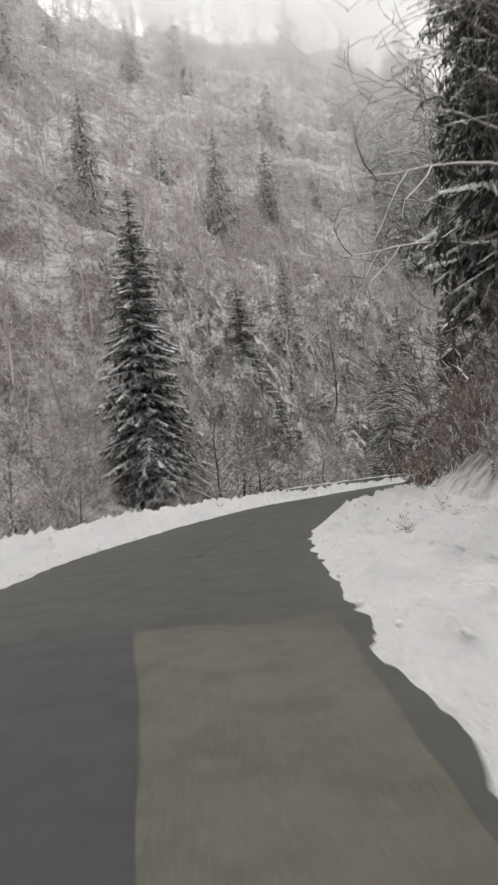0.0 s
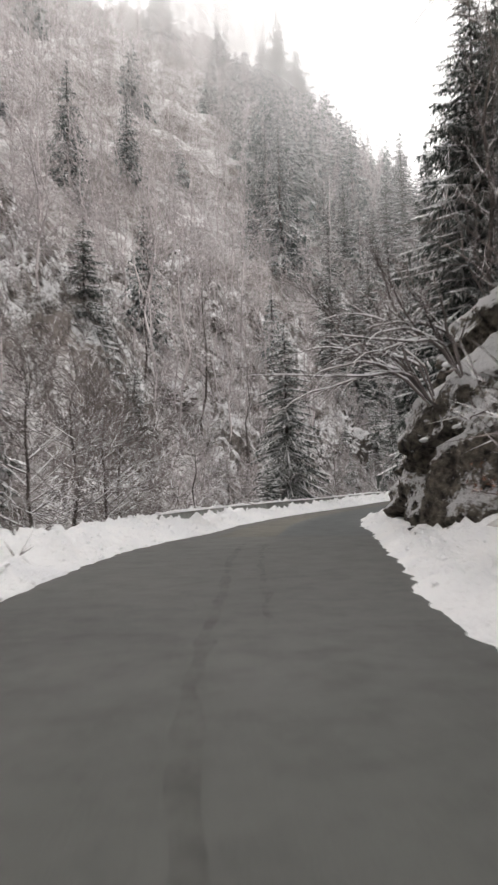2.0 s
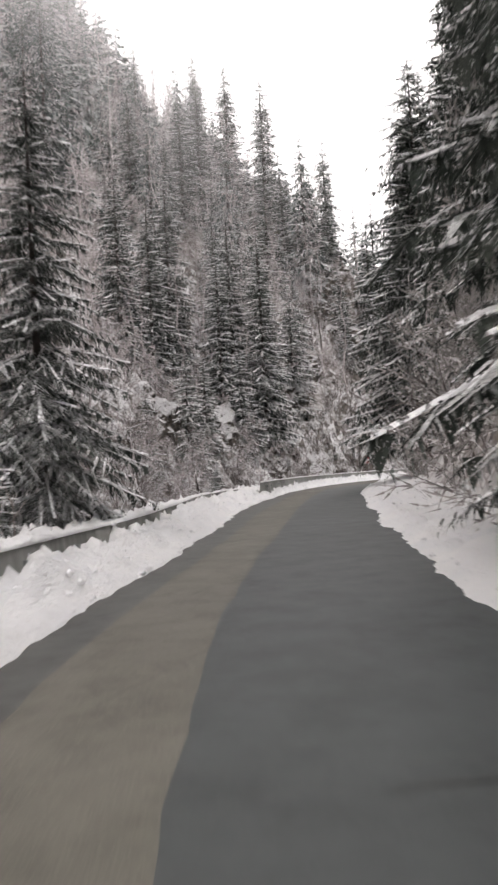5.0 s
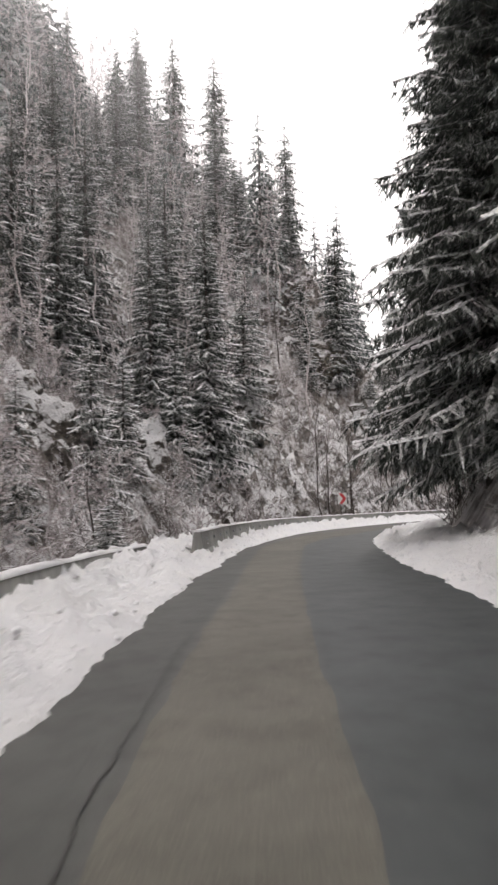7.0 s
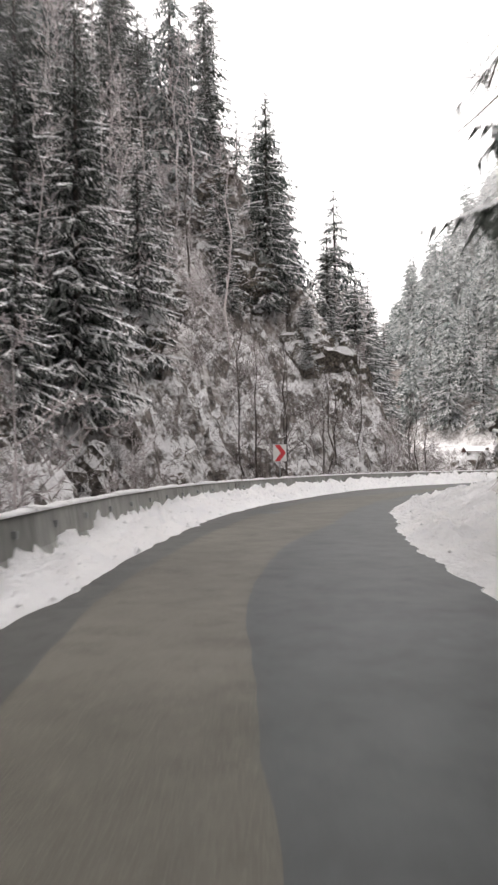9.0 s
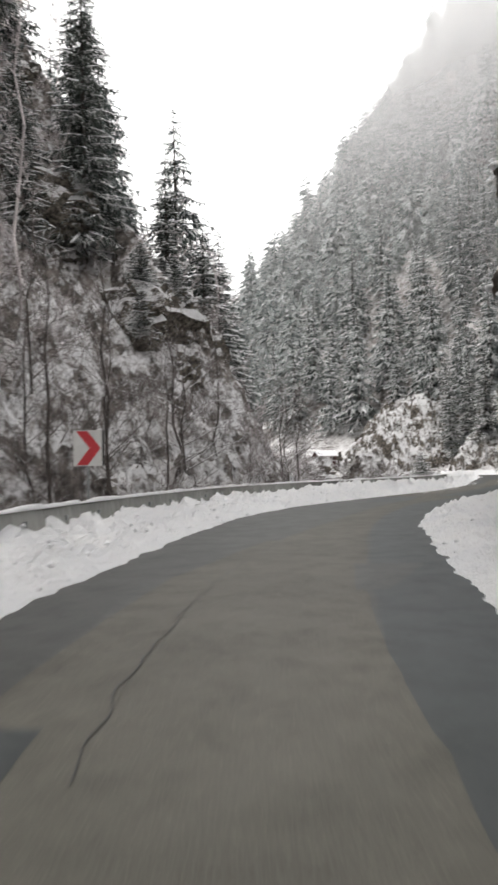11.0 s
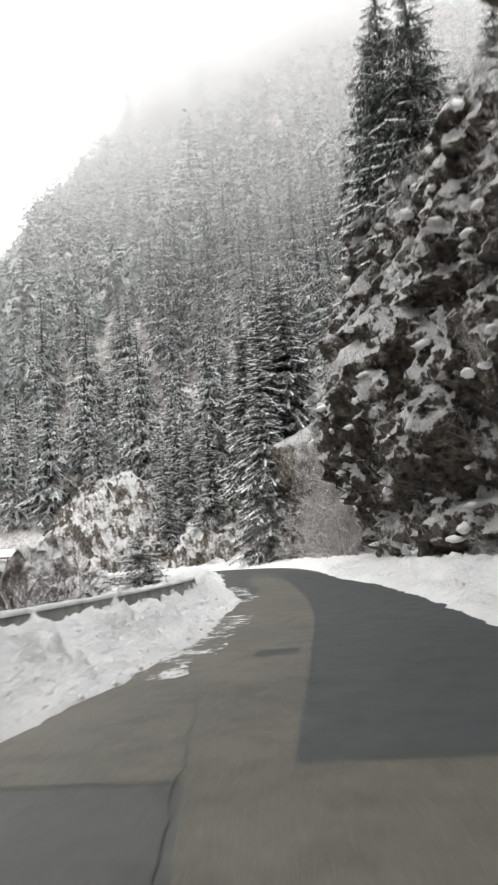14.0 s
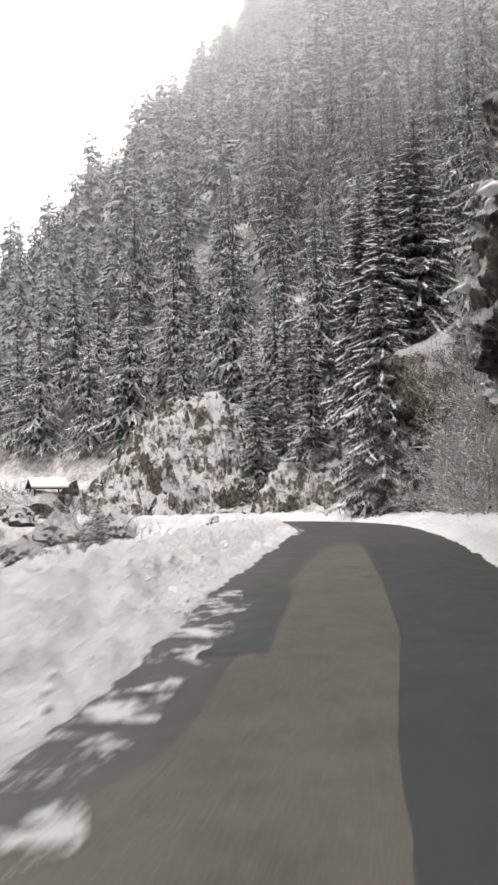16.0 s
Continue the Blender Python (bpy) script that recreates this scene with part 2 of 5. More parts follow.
def child(name, me, parent, label=""):
    ob = new(name, me)
    ob.parent = parent
    return tagged(ob, label)


def loose(name, me, parent, label=""):
    ob = new(name, me)
    ob.parent = parent
    return tagged(ob, label, kind="stuff")


def empty(name, m, label, category, group=""):
    ob = new(name)
    ob.empty_display_size = 0.3
    ob.matrix_world = m
    return tagged(ob, label, category, group)


def grid_faces(rows, cols):
    i = np.arange((rows - 1) * (cols - 1))
    a = i // (cols - 1) * cols + i % (cols - 1)
    return np.stack([a, a + 1, a + cols + 1, a + cols], 1)


def box(bm, lo, hi, m=None):
    r = bmesh.ops.create_cube(bm, size=1)
    for v in r["verts"]:
        v.co = Vector([lo[i] + (v.co[i] + 0.5) * (hi[i] - lo[i]) for i in range(3)])
        if m is not None:
            v.co = m @ v.co
    return r["verts"]


# ---- the road's line: x, y, half the clear width ----
LINE = np.array([
    (-1.5, -30, 2.6), (-1.55, 0, 2.55), (-1.6, 10, 2.45), (-1.3, 16, 2.45), (-0.6, 21, 2.4), (0.4, 26.5, 2.45), (2.3, 33.6, 2.5),
    (3.9, 38.1, 2.3), (5.3, 41.1, 2.0), (6.9, 45, 1.9), (10.4, 51.3, 1.85), (15.2, 58.3, 1.95), (21.6, 67.8, 2.1), (25.1, 72.6, 2.2),
    (29.4, 78.3, 2.15), (36.7, 87.2, 2.15), (46.4, 96, 2.3), (55.2, 101.4, 2.4), (62.4, 104.9, 2.6), (69.8, 107, 2.7), (76.6, 107.9, 2.5),
    (84.1, 108.9, 2.25), (88.7, 109.8, 2.25), (95.8, 111.6, 2.3), (106, 115, 2.5), (121.2, 119.6, 3), (133, 123.6, 3.1), (142, 128, 3.2),
    (148.5, 134, 3.2), (150.5, 141, 3.1), (147.3, 148.6, 3), (145.8, 150.6, 3)])


def spline(points, step):
    """Points along a smooth curve through the given ones, about step apart."""
    points = np.asarray(points, float)
    k = np.r_[0, np.cumsum(np.hypot(*np.diff(points[:, :2], axis=0).T))]
    u = np.arange(0, k[-1], step)
    i = np.clip(np.searchsorted(k, u, side="right") - 1, 0, len(k) - 2)
    lo, hi = np.clip(i - 1, 0, None), np.clip(i + 2, 0, len(k) - 1)
    h = (k[i + 1] - k[i])[:, None]
    t = (u - k[i])[:, None] / h
    p1, p2 = points[i], points[i + 1]
    m1 = (p2 - points[lo]) / (k[i + 1] - k[lo])[:, None] * h
    m2 = (points[hi] - p1) / (k[hi] - k[i])[:, None] * h
    return (2 * t**3 - 3 * t**2 + 1) * p1 + (t**3 - 2 * t**2 + t) * m1 + (-2 * t**3 + 3 * t**2) * p2 + (t**3 - t**2) * m2


def frames_of(pts):
    tang = np.gradient(pts[:, :2], axis=0)
    tang /= np.linalg.norm(tang, axis=1)[:, None]
    dist = np.r_[0, np.cumsum(np.hypot(*np.diff(pts[:, :2], axis=0).T))]
    return dist, tang, np.stack([tang[:, 1], -tang[:, 0]], 1)


RD = spline(LINE, 0.25)
RS, RT, RN = frames_of(RD)


def on_road(s, d):
    """The place s metres along the road and d metres to the right of its middle line."""
    s = np.asarray(s, float)
    x = np.interp(s, RS, RD[:, 0]) + np.interp(s, RS, RN[:, 0]) * d
    y = np.interp(s, RS, RD[:, 1]) + np.interp(s, RS, RN[:, 1]) * d
    return x, y


def half_width(s):
    return np.interp(s, RS, RD[:, 2])


def nearest(x, y, line, normals, step=1):
    """Index of the nearest point of a line, and the distance to its right."""
    ln = line[::step, :2]
    x, y = np.ravel(x), np.ravel(y)
    idx = np.empty(len(x), int)
    for a in range(0, len(x), 4000):
        q = (x[a:a + 4000, None] - ln[None, :, 0]) ** 2 + (y[a:a + 4000, None] - ln[None, :, 1]) ** 2
        idx[a:a + 4000] = q.argmin(1) * step
    dx, dy = x - line[idx, 0], y - line[idx, 1]
    side = dx * normals[idx, 0] + dy * normals[idx, 1]
    return idx, np.hypot(dx, dy) * np.where(side < 0, -1, 1)


# the foot of the valley's far side: along the road, then on with the stream
VALLEY = spline(np.array([(-4, -90), (-4, -30), (-4, 10), (-2, 28), (2, 42), (9, 55), (19, 70), (27, 81), (35, 90), (45, 99), (54, 105), (68, 110.5), (84, 113),
                          (100, 121), (118, 136), (150, 168), (200, 215), (300, 310), (380, 385)], float), 1.0)
VS, VT, VN = frames_of(VALLEY)


def shoulder_right(s):
    """Width of the snowy verge on the right, to the foot of the slope."""
    return np.interp(s, [0, 30, 45, 58, 66, 72, 86, 95, 105, 125, 143, 150, 162, 172, 182, 236, 246, 262, 290], [3.5, 3.2, 3.4, 3.0, 2.6, 4.2, 4.2, 1.8, 2.4, 3.0, 2.8, 4.8, 4.8, 3.0, 6.5, 6.5, 5.0, 6.0, 6.0])


def ground_height(x, y):
    shape = np.shape(x)
    x, y = np.ravel(np.asarray(x, float)), np.ravel(np.asarray(y, float))
    ri, rd = nearest(x, y, RD, RN, 2)
    vi, vd = nearest(x, y, VALLEY, VN)
    s, hw = RS[ri], RD[ri, 2]
    big = fbm(x / 26, y / 26, 3) - 0.5
    mid = fbm(x / 7, y / 7, 9) - 0.5
    small = fbm(x / 1.8, y / 1.8, 15, 3) - 0.5
    # far side of the stream
    u = -vd
    open_ = smooth(85, 115, VALLEY[vi, 0])
    foot = 7 + 1.5 * open_ + 8 * smooth(60, 50, VALLEY[vi, 1])
    dip = 2.6 * smooth(1.8, 5, u) * (1 + 0.9 * open_)
    calm = smooth(300, 200, np.hypot(x - 60, y - 90))
    big, mid, small = big * calm, mid * calm, small * calm
    rise = np.maximum(u - foot + 5 * mid * smooth(8, 14, u), 0)
    wall_ = 0.14 * smooth(40, 62, VALLEY[vi, 0]) * smooth(112, 94, VALLEY[vi, 0])
    left = -dip + rise * (1.12 + 0.30 * big * smooth(110, 45, u)) + wall_ * np.minimum(rise, 38) + 6 * mid * smooth(9, 20, u)
    # a rock rib that comes down the slope above the sign
    rx, ry = np.array([72.0, 152.0]), np.array([81.0, 127.0])
    rt = np.clip(((x - rx[0]) * (ry[0] - rx[0]) + (y - rx[1]) * (ry[1] - rx[1])) / ((ry - rx) ** 2).sum(), 0, 1)
    away = np.hypot(x - rx[0] - rt * (ry[0] - rx[0]), y - rx[1] - rt * (ry[1] - rx[1]))
    left = left + (9.0 - 3.0 * rt) * np.exp(-(away / 4.0) ** 2)
    left = np.maximum(left - 1.7 * np.maximum(u - 116, 0), 15) * (u > 116) + left * (u <= 116)
    # near side, right of the road
    v = rd - hw - shoulder_right(s)
    bend = smooth(236, 250, s)
    steep = (1.55 * (1 - bend) + 1.25 * bend) * (1 - 0.8 * smooth(255, 261, s))
    climb = np.maximum(v, 0)
    right = np.where(climb < 9, climb * steep, 9 * steep + (climb - 9) * (0.85 + 0.3 * bend))
    right = right * (1 + 0.5 * big) + 3.0 * mid * smooth(0.5, 5, climb) + 0.35 * smooth(-2.5, 0, v)
    east = 1.2 * np.maximum(x - 165 - 0.2 * (y - 145), 0)
    v2 = np.maximum(vd, 0)
    ridge = 1.4 * (v2 + 24)
    far = np.minimum(east * (1 + 0.3 * big), ridge) + 5 * mid * smooth(1, 10, east)
    far = np.where(x > 350, np.maximum(far - 2.0 * (x - 350), 12), far)
    right = np.where(x > 150, np.minimum(right, ridge), right)
    right = np.where(climb > 60, np.maximum(right - 1.6 * (climb - 60), 12), right)
    right = np.where(s > 255, np.minimum(right, 2.0 + 0.1 * climb), right)
    right = np.where(s > 238, np.maximum(right, far), right)
    # between the road and the stream past the last barrier
    between = (rd < 0) & (vd > 0)
    brink = np.interp(s, [198, 207, 223, 232, 280], [2.5, 3.6, 7.5, 9.0, 10.0])
    lip_ = 0.82 * (y - np.interp(x, [92, 102, 104, 110, 127, 148, 158], [117.5, 120.8, 121.7, 126.0, 138.0, 152.5, 160.5]))
    past = smooth(99, 103, x)
    flat = 0.1 - 5.6 * smooth(0, 3.2, lip_ * past + (-rd - hw - brink) * (1 - past)) * smooth(30, 14, vd)
    z = np.where(vd < 0, left, np.where(rd > 0, right, flat))
    z = np.where((rd < 0) & (vd > 0) & (x > 155), np.maximum(flat, far), z)
    z = z + small * 0.9 * smooth(0, 3, np.minimum(np.abs(z), 3))
    # under the road and its verges
    near = smooth(hw + 3.2, hw + 1.6, np.abs(rd))
    z = z * (1 - near) + near * -0.12
    return z.reshape(shape)


def height_at(x, y):
    return float(ground_height(np.array([x]), np.array([y]))[0])


# ---- ground: one sheet ----
def build_ground():
    def axis(lo, a, b, hi, fine, coarse):
        return np.r_[np.arange(lo, a, coarse), np.arange(a, b, fine), np.arange(b, hi + 1, coarse)]
    gx = axis(-500, -70, 290, 900, 1.4, 12)
    gy = axis(-400, -30, 235, 900, 1.4, 12)
    X, Y = np.meshgrid(gx, gy)
    Z = ground_height(X, Y)
    verts = np.stack([X.ravel(), Y.ravel(), Z.ravel()], 1)
    ob = new("ground", mesh_of("ground", verts, grid_faces(len(gy), len(gx)), GROUND_M, True))
    tagged(ob, "steep snowy forest floor with brown leaf litter and stones", "ground", kind="structure")


build_ground()


# ---- road ----
def strip(name, s0, s1, d0, d1, z, material, step=0.5, cols=4, ragged=0.0, seed=0):
    """A sheet along the road between two distances to the right, which may be functions of s."""
    s = np.arange(s0, s1 + step * 0.5, step)
    a = d0(s) if callable(d0) else np.full(len(s), float(d0))
    b = d1(s) if callable(d1) else np.full(len(s), float(d1))
    if ragged:
        a = a + ragged * (fbm(s * 1.3, s * 0 + 0.5, seed) - 0.5) * 2
        b = b + ragged * (fbm(s * 1.3, s * 0 + 7.5, seed) - 0.5) * 2
    t = np.linspace(0, 1, cols)
    d = a[:, None] * (1 - t) + b[:, None] * t
    S = np.repeat(s[:, None], cols, 1)
    x, y = on_road(S, d)
    verts = np.stack([x.ravel(), y.ravel(), np.full(x.size, z)], 1)
    faces = grid_faces(len(s), cols)[:, ::-1]
    return mesh_of(name, verts, faces, material)


END = float(RS[-1])
road = new("road", strip("road", 0, END, lambda s: -half_width(s) - 1.0, lambda s: half_width(s) + 1.0, 0.0, ROAD_M, 0.5, 6))
tagged(road, "narrow wet grey asphalt mountain road with patches", "road", kind="structure")


def patch(name, s0, s1, d0, d1, z, material, ragged=0.06, seed=0):
    ob = child(name, strip(name, s0, s1, d0, d1, z, material, 0.3, 3, ragged, seed), road)
    return ob


def pieces(*p):
    xs, ys = zip(*p)
    return lambda s: np.interp(s, xs, ys)


edge = lambda s: half_width(s) + 0.9
patch("asphalt_patch", 70.5, 152, pieces((70.5, -1.55), (80, -1.4), (112, -1.38), (126, -1.75), (140, -1.4), (147, -1.2), (152, -0.6)),
      pieces((70.5, 0.3), (80, -0.1), (90, -0.25), (103, 0.02), (126, 0.0), (131, 0.3), (136, 1.1), (152, 1.35)), 0.002, TAN_M, 0.07, 1)
patch("asphalt_patch", 70.5, 136, pieces((70.5, 0.1), (80, -0.3), (90, -0.45), (103, -0.18), (126, -0.2), (131, 0.1), (136, 0.9)), edge, 0.004, DARK_M, 0.05, 2)
patch("asphalt_patch", 136, 178, pieces((136, 0.9), (145, 1.3), (158, 1.5), (163, 1.42), (166, 1.2), (170, 1.35), (178, 1.35)), edge, 0.004, DARK_M, 0.06, 3)
patch("asphalt_patch", 152, 176, pieces((152, -0.35), (156, 0.14), (158, 0.35), (161.8, 0.46), (165.8, 0.22), (168.3, 0.12), (169.6, 0.18), (172.1, -0.34), (176, -1.2)), pieces((152, 1.35), (158, 1.5), (163, 1.5), (166, 1.45), (173, 1.47), (176, 1.5)), 0.003, TAN_M, 0.06, 4)
patch("asphalt_patch", 168.3, 172.2, pieces((168.3, -0.9), (169, -1.5), (172.2, -1.8)), pieces((168.3, 0.05), (169.6, 0.16), (172.2, -0.36)), 0.004, DARK_M, 0.06, 11)
patch("asphalt_patch", 173.8, 175.5, 1.93, 2.36, 0.010, TAN_M, 0.03, 12)
patch("asphalt_patch", 167.8, 168.15, 1.06, 1.44, 0.007, DARK_M, 0.03, 13)
patch("asphalt_patch", 179.6, 180.1, -1.1, -0.5, 0.010, DARK_M, 0.04, 14)
patch("asphalt_patch", 173.9, 217.8, pieces((173.9, -2.6), (186, -3.0), (192, -2.6), (195.8, -1.55), (209, -1.37), (217.8, -1.28)),
      pieces((173.9, 0.1), (181, -0.30), (188, -0.30), (196, -0.18), (200, 0.2), (205, 0.32), (212, 0.16), (217.8, -0.1)), 0.006, TAN_M, 0.06, 5)
patch("asphalt_patch", 174.2, 217.6, pieces((174.2, -0.05), (181, -0.38), (188, -0.38), (196, -0.26), (200, 0.12), (205, 0.24), (212, 0.08), (217.6, -0.18)), edge, 0.008, DARK_M, 0.05, 6)
patch("asphalt_patch", 198.6, 204.2, -1.95, -1.24, 0.009, DARK_M, 0.05, 16)
patch("asphalt_patch", 145.9, 148.3, 1.12, pieces((145.9, 1.5), (148.3, 2.1)), 0.007, ROAD_M, 0.04, 15)
patch("asphalt_patch", 139.8, 141.2, -1.9, -0.9, 0.005, DARK_M, 0.05, 8)
patch("asphalt_patch", 26.0, 37.4, pieces((26, 1.9), (35, 0.75), (37.4, 0.35)), 2.3, 0.003, TAN_M, 0.05, 9)
patch("asphalt_patch", 26.0, 37.5, -3.2, pieces((26, 1.9), (35, 0.75), (37.5, 0.35)), 0.005, DARK_M, 0.04, 10)


def seam(points, width=0.05, z=0.012, seed=0):
    """A tarred crack through places given along and across the road."""
    p = spline(np.array(points, float), 0.15)
    wob = (fbm(p[:, 0] * 2, p[:, 1] * 2, seed, 3) - 0.5) * 0.12 + (vnoise(p[:, 0] * 5, p[:, 1] * 5, seed + 7) - 0.5) * 0.05
    w = width * (0.2 + 1.3 * vnoise(p[:, 0] * 3, p[:, 1], seed + 4))
    d, t, n = frames_of(p)
    a, b = p[:, :2] + n * (wob + w)[:, None], p[:, :2] + n * (wob - w)[:, None]
    ax, ay = on_road(a[:, 0], a[:, 1])
    bx, by = on_road(b[:, 0], b[:, 1])
    verts = np.stack([np.r_[ax, bx], np.r_[ay, by], np.full(2 * len(p), z)], 1)
    k = np.arange(len(p) - 1)
    return child("tar_seam", mesh_of("tar_seam", verts, np.stack([k, k + 1, k + 1 + len(p), k + len(p)], 1), TAR_M), road)


for sd, (wide, pts) in enumerate((
        (0.022, [(37.3, -2.4), (37.8, 0.35), (37.0, 2.3)]), (0.012, [(70.3, -1.9), (70.8, 0.17), (70.8, 2.2)]),
        (0.016, [(151.8, -0.25), (147.3, -0.55), (144.8, -0.59), (140.5, -0.61)]), (0.014, [(146.8, -1.26), (146.8, -0.53)]),
        (0.014, [(148.3, 1.15), (148.3, 2.06)]), (0.02, [(177.8, -1.43), (172.3, -0.5), (169.8, -0.3)]),
        (0.018, [(168.1, 0.08), (167.1, 0.1), (164.0, -0.1)]),
        (0.016, [(217.8, -2.2), (217.9, 0.0), (218.6, 2.2)]), (0.016, [(116.2, -0.75), (116.3, -1.3)]), (0.016, [(119.8, -0.6), (119.9, -1.2)]),
        (0.02, [(80.8, 0.6), (80.8, 1.1)]), (0.02, [(78.9, 0.0), (78.8, 0.3)]), (0.02, [(77.8, 0.9), (77.8, 1.25)]), (0.016, [(112, -1.46), (104, -1.5), (96, -1.5)]))):
    seam(pts, 0.38 * wide, seed=sd)


STAIN_M = plain("oily_stain", (0.020, 0.019, 0.017), 0.5, 3.0, 0.2, 0)
_n, _l = STAIN_M.node_tree.nodes, STAIN_M.node_tree.links
_l.new(ramp_node(_n, _l, noise_node(_n, _l, 2.6, 7, 0.8).outputs[0], 0.42, 0.72, (0, 0, 0, 1), (0.36, 0.36, 0.36, 1)).outputs[0], _n["Principled BSDF"].inputs["Alpha"])
streak = pieces((44, 0.42), (50.5, 0.34), (52.5, 0.25), (55.3, 0.21), (59.8, 0.23), (68.5, -0.24))
patch("stain", 44, 68.5, lambda v: streak(v) - 0.07, lambda v: streak(v) + 0.07, 0.011, STAIN_M, 0.10, 60)
patch("stain", 58, 68, lambda v: streak(v) + 0.5, lambda v: streak(v) + 0.60, 0.011, STAIN_M, 0.10, 61)


SMEAR_M = snow_material()
SMEAR_M.name = "thin_trodden_snow"
_n, _l = SMEAR_M.node_tree.nodes, SMEAR_M.node_tree.links
_l.new(ramp_node(_n, _l, noise_node(_n, _l, 1.7, 7, 0.75).outputs[0], 0.50, 0.58).outputs[0], _n["Principled BSDF"].inputs["Alpha"])
for s0, s1, wide in ((178, 187, 0.55), (192, 204, 0.5), (226, 268, 0.3)):
    patch("snow_fringe", s0, s1, lambda v: -half_width(v) - 0.35, lambda v, w=wide: -half_width(v) + w, 0.016, SMEAR_M, 0.5, 40)


# ---- snowy verges ----
def verge(name, side, label):
    s = np.arange(0, END, 0.16)
    t = np.linspace(0, 1, 22) ** 1.15
    hw = half_width(s) + (np.interp(s, [58, 64, 69, 74, 79], [0, 0.4, 0.5, 0.3, 0]) if side > 0 else 0)
    wide = 3.0 if side < 0 else shoulder_right(s) + 0.9
    rag = 0.30 * (fbm(s * 0.25, s * 0 + side * 3, 21) - 0.5) + 0.20 * (fbm(s * 1.1, s * 0 + side * 5, 25, 4) - 0.5) + 0.16 * (fbm(s * 3.1, s * 0 + side * 7, 27, 3) - 0.5)
    d = hw[:, None] + rag[:, None] + t[None, :] * np.reshape(wide - rag, (-1, 1))
    S = np.repeat(s[:, None], len(t), 1)
    x, y = on_road(S, side * d)
    lump = fbm(x * 1.1, y * 1.1, 31, 5) - 0.5
    clod = np.maximum(fbm(x * 4.5, y * 4.5, 35, 3) - 0.45, 0)
    out = d - hw[:, None] - rag[:, None]
    z = 0.015 + 0.06 * smooth(0, 0.35, out) + 0.28 * lump * smooth(0.15, 0.9, out) + 0.85 * clod * smooth(0.05, 0.6, out) + 0.10 * smooth(0.8, 2.2, out)
    z = z + (0.25 * smooth(1.0, 3.0, out) if side > 0 else (0.12 + 0.20 * smooth(160, 182, S)) * smooth(0.5, 1.4, out))
    z[:, 0] = -0.03
    z[:, -1] = -0.5
    ob = new(name, mesh_of(name, np.stack([x.ravel(), y.ravel(), z.ravel()], 1), grid_faces(len(s), len(t))[:, ::-side], SNOW_M, True))
    tagged(ob, label, "snow bank", kind="structure")
    rng = np.random.default_rng(31 + side)
    P = np.stack([x, y, z], -1)[200:, 1:15].reshape(-1, 3)
    P = P[rng.permutation(len(P))[:2600 if side < 0 else 1400]]
    V, F, n = [], [], 0
    ball = np.array([(0, 0, 1), (0.9, 0, 0.2), (0.28, 0.85, 0.2), (-0.73, 0.53, 0.2), (-0.73, -0.53, 0.2), (0.28, -0.85, 0.2), (0, 0, -0.6)])
    tri = np.array([(0, 1, 2), (0, 2, 3), (0, 3, 4), (0, 4, 5), (0, 5, 1), (6, 2, 1), (6, 3, 2), (6, 4, 3), (6, 5, 4), (6, 1, 5)])
    for q in P:
        size = 0.015 + 0.055 * rng.random() ** 3
        V.append(q + ball * rng.uniform(0.6, 1.4, ball.shape) * size)
        F.append(tri + n)
        n += len(ball)
    tagged(new("snow_clods", mesh_of("snow_clods", np.concatenate(V), np.concatenate(F), POWDER_M, True)), "small clods of ploughed snow on the verge", "snow", kind="stuff")


verge("snow_verge_left", -1, "lumpy ploughed snow bank along the asphalt under the barrier")
verge("snow_verge_right", 1, "soft ragged snow bank along the asphalt under the slope")


# ---- concrete barrier, block by block ----
def barrier_profile():
    return [(-0.30, 0), (0.30, 0), (0.30, 0.08), (0.17, 0.28), (0.10, 0.78), (-0.10, 0.78), (-0.17, 0.28), (-0.30, 0.08)]


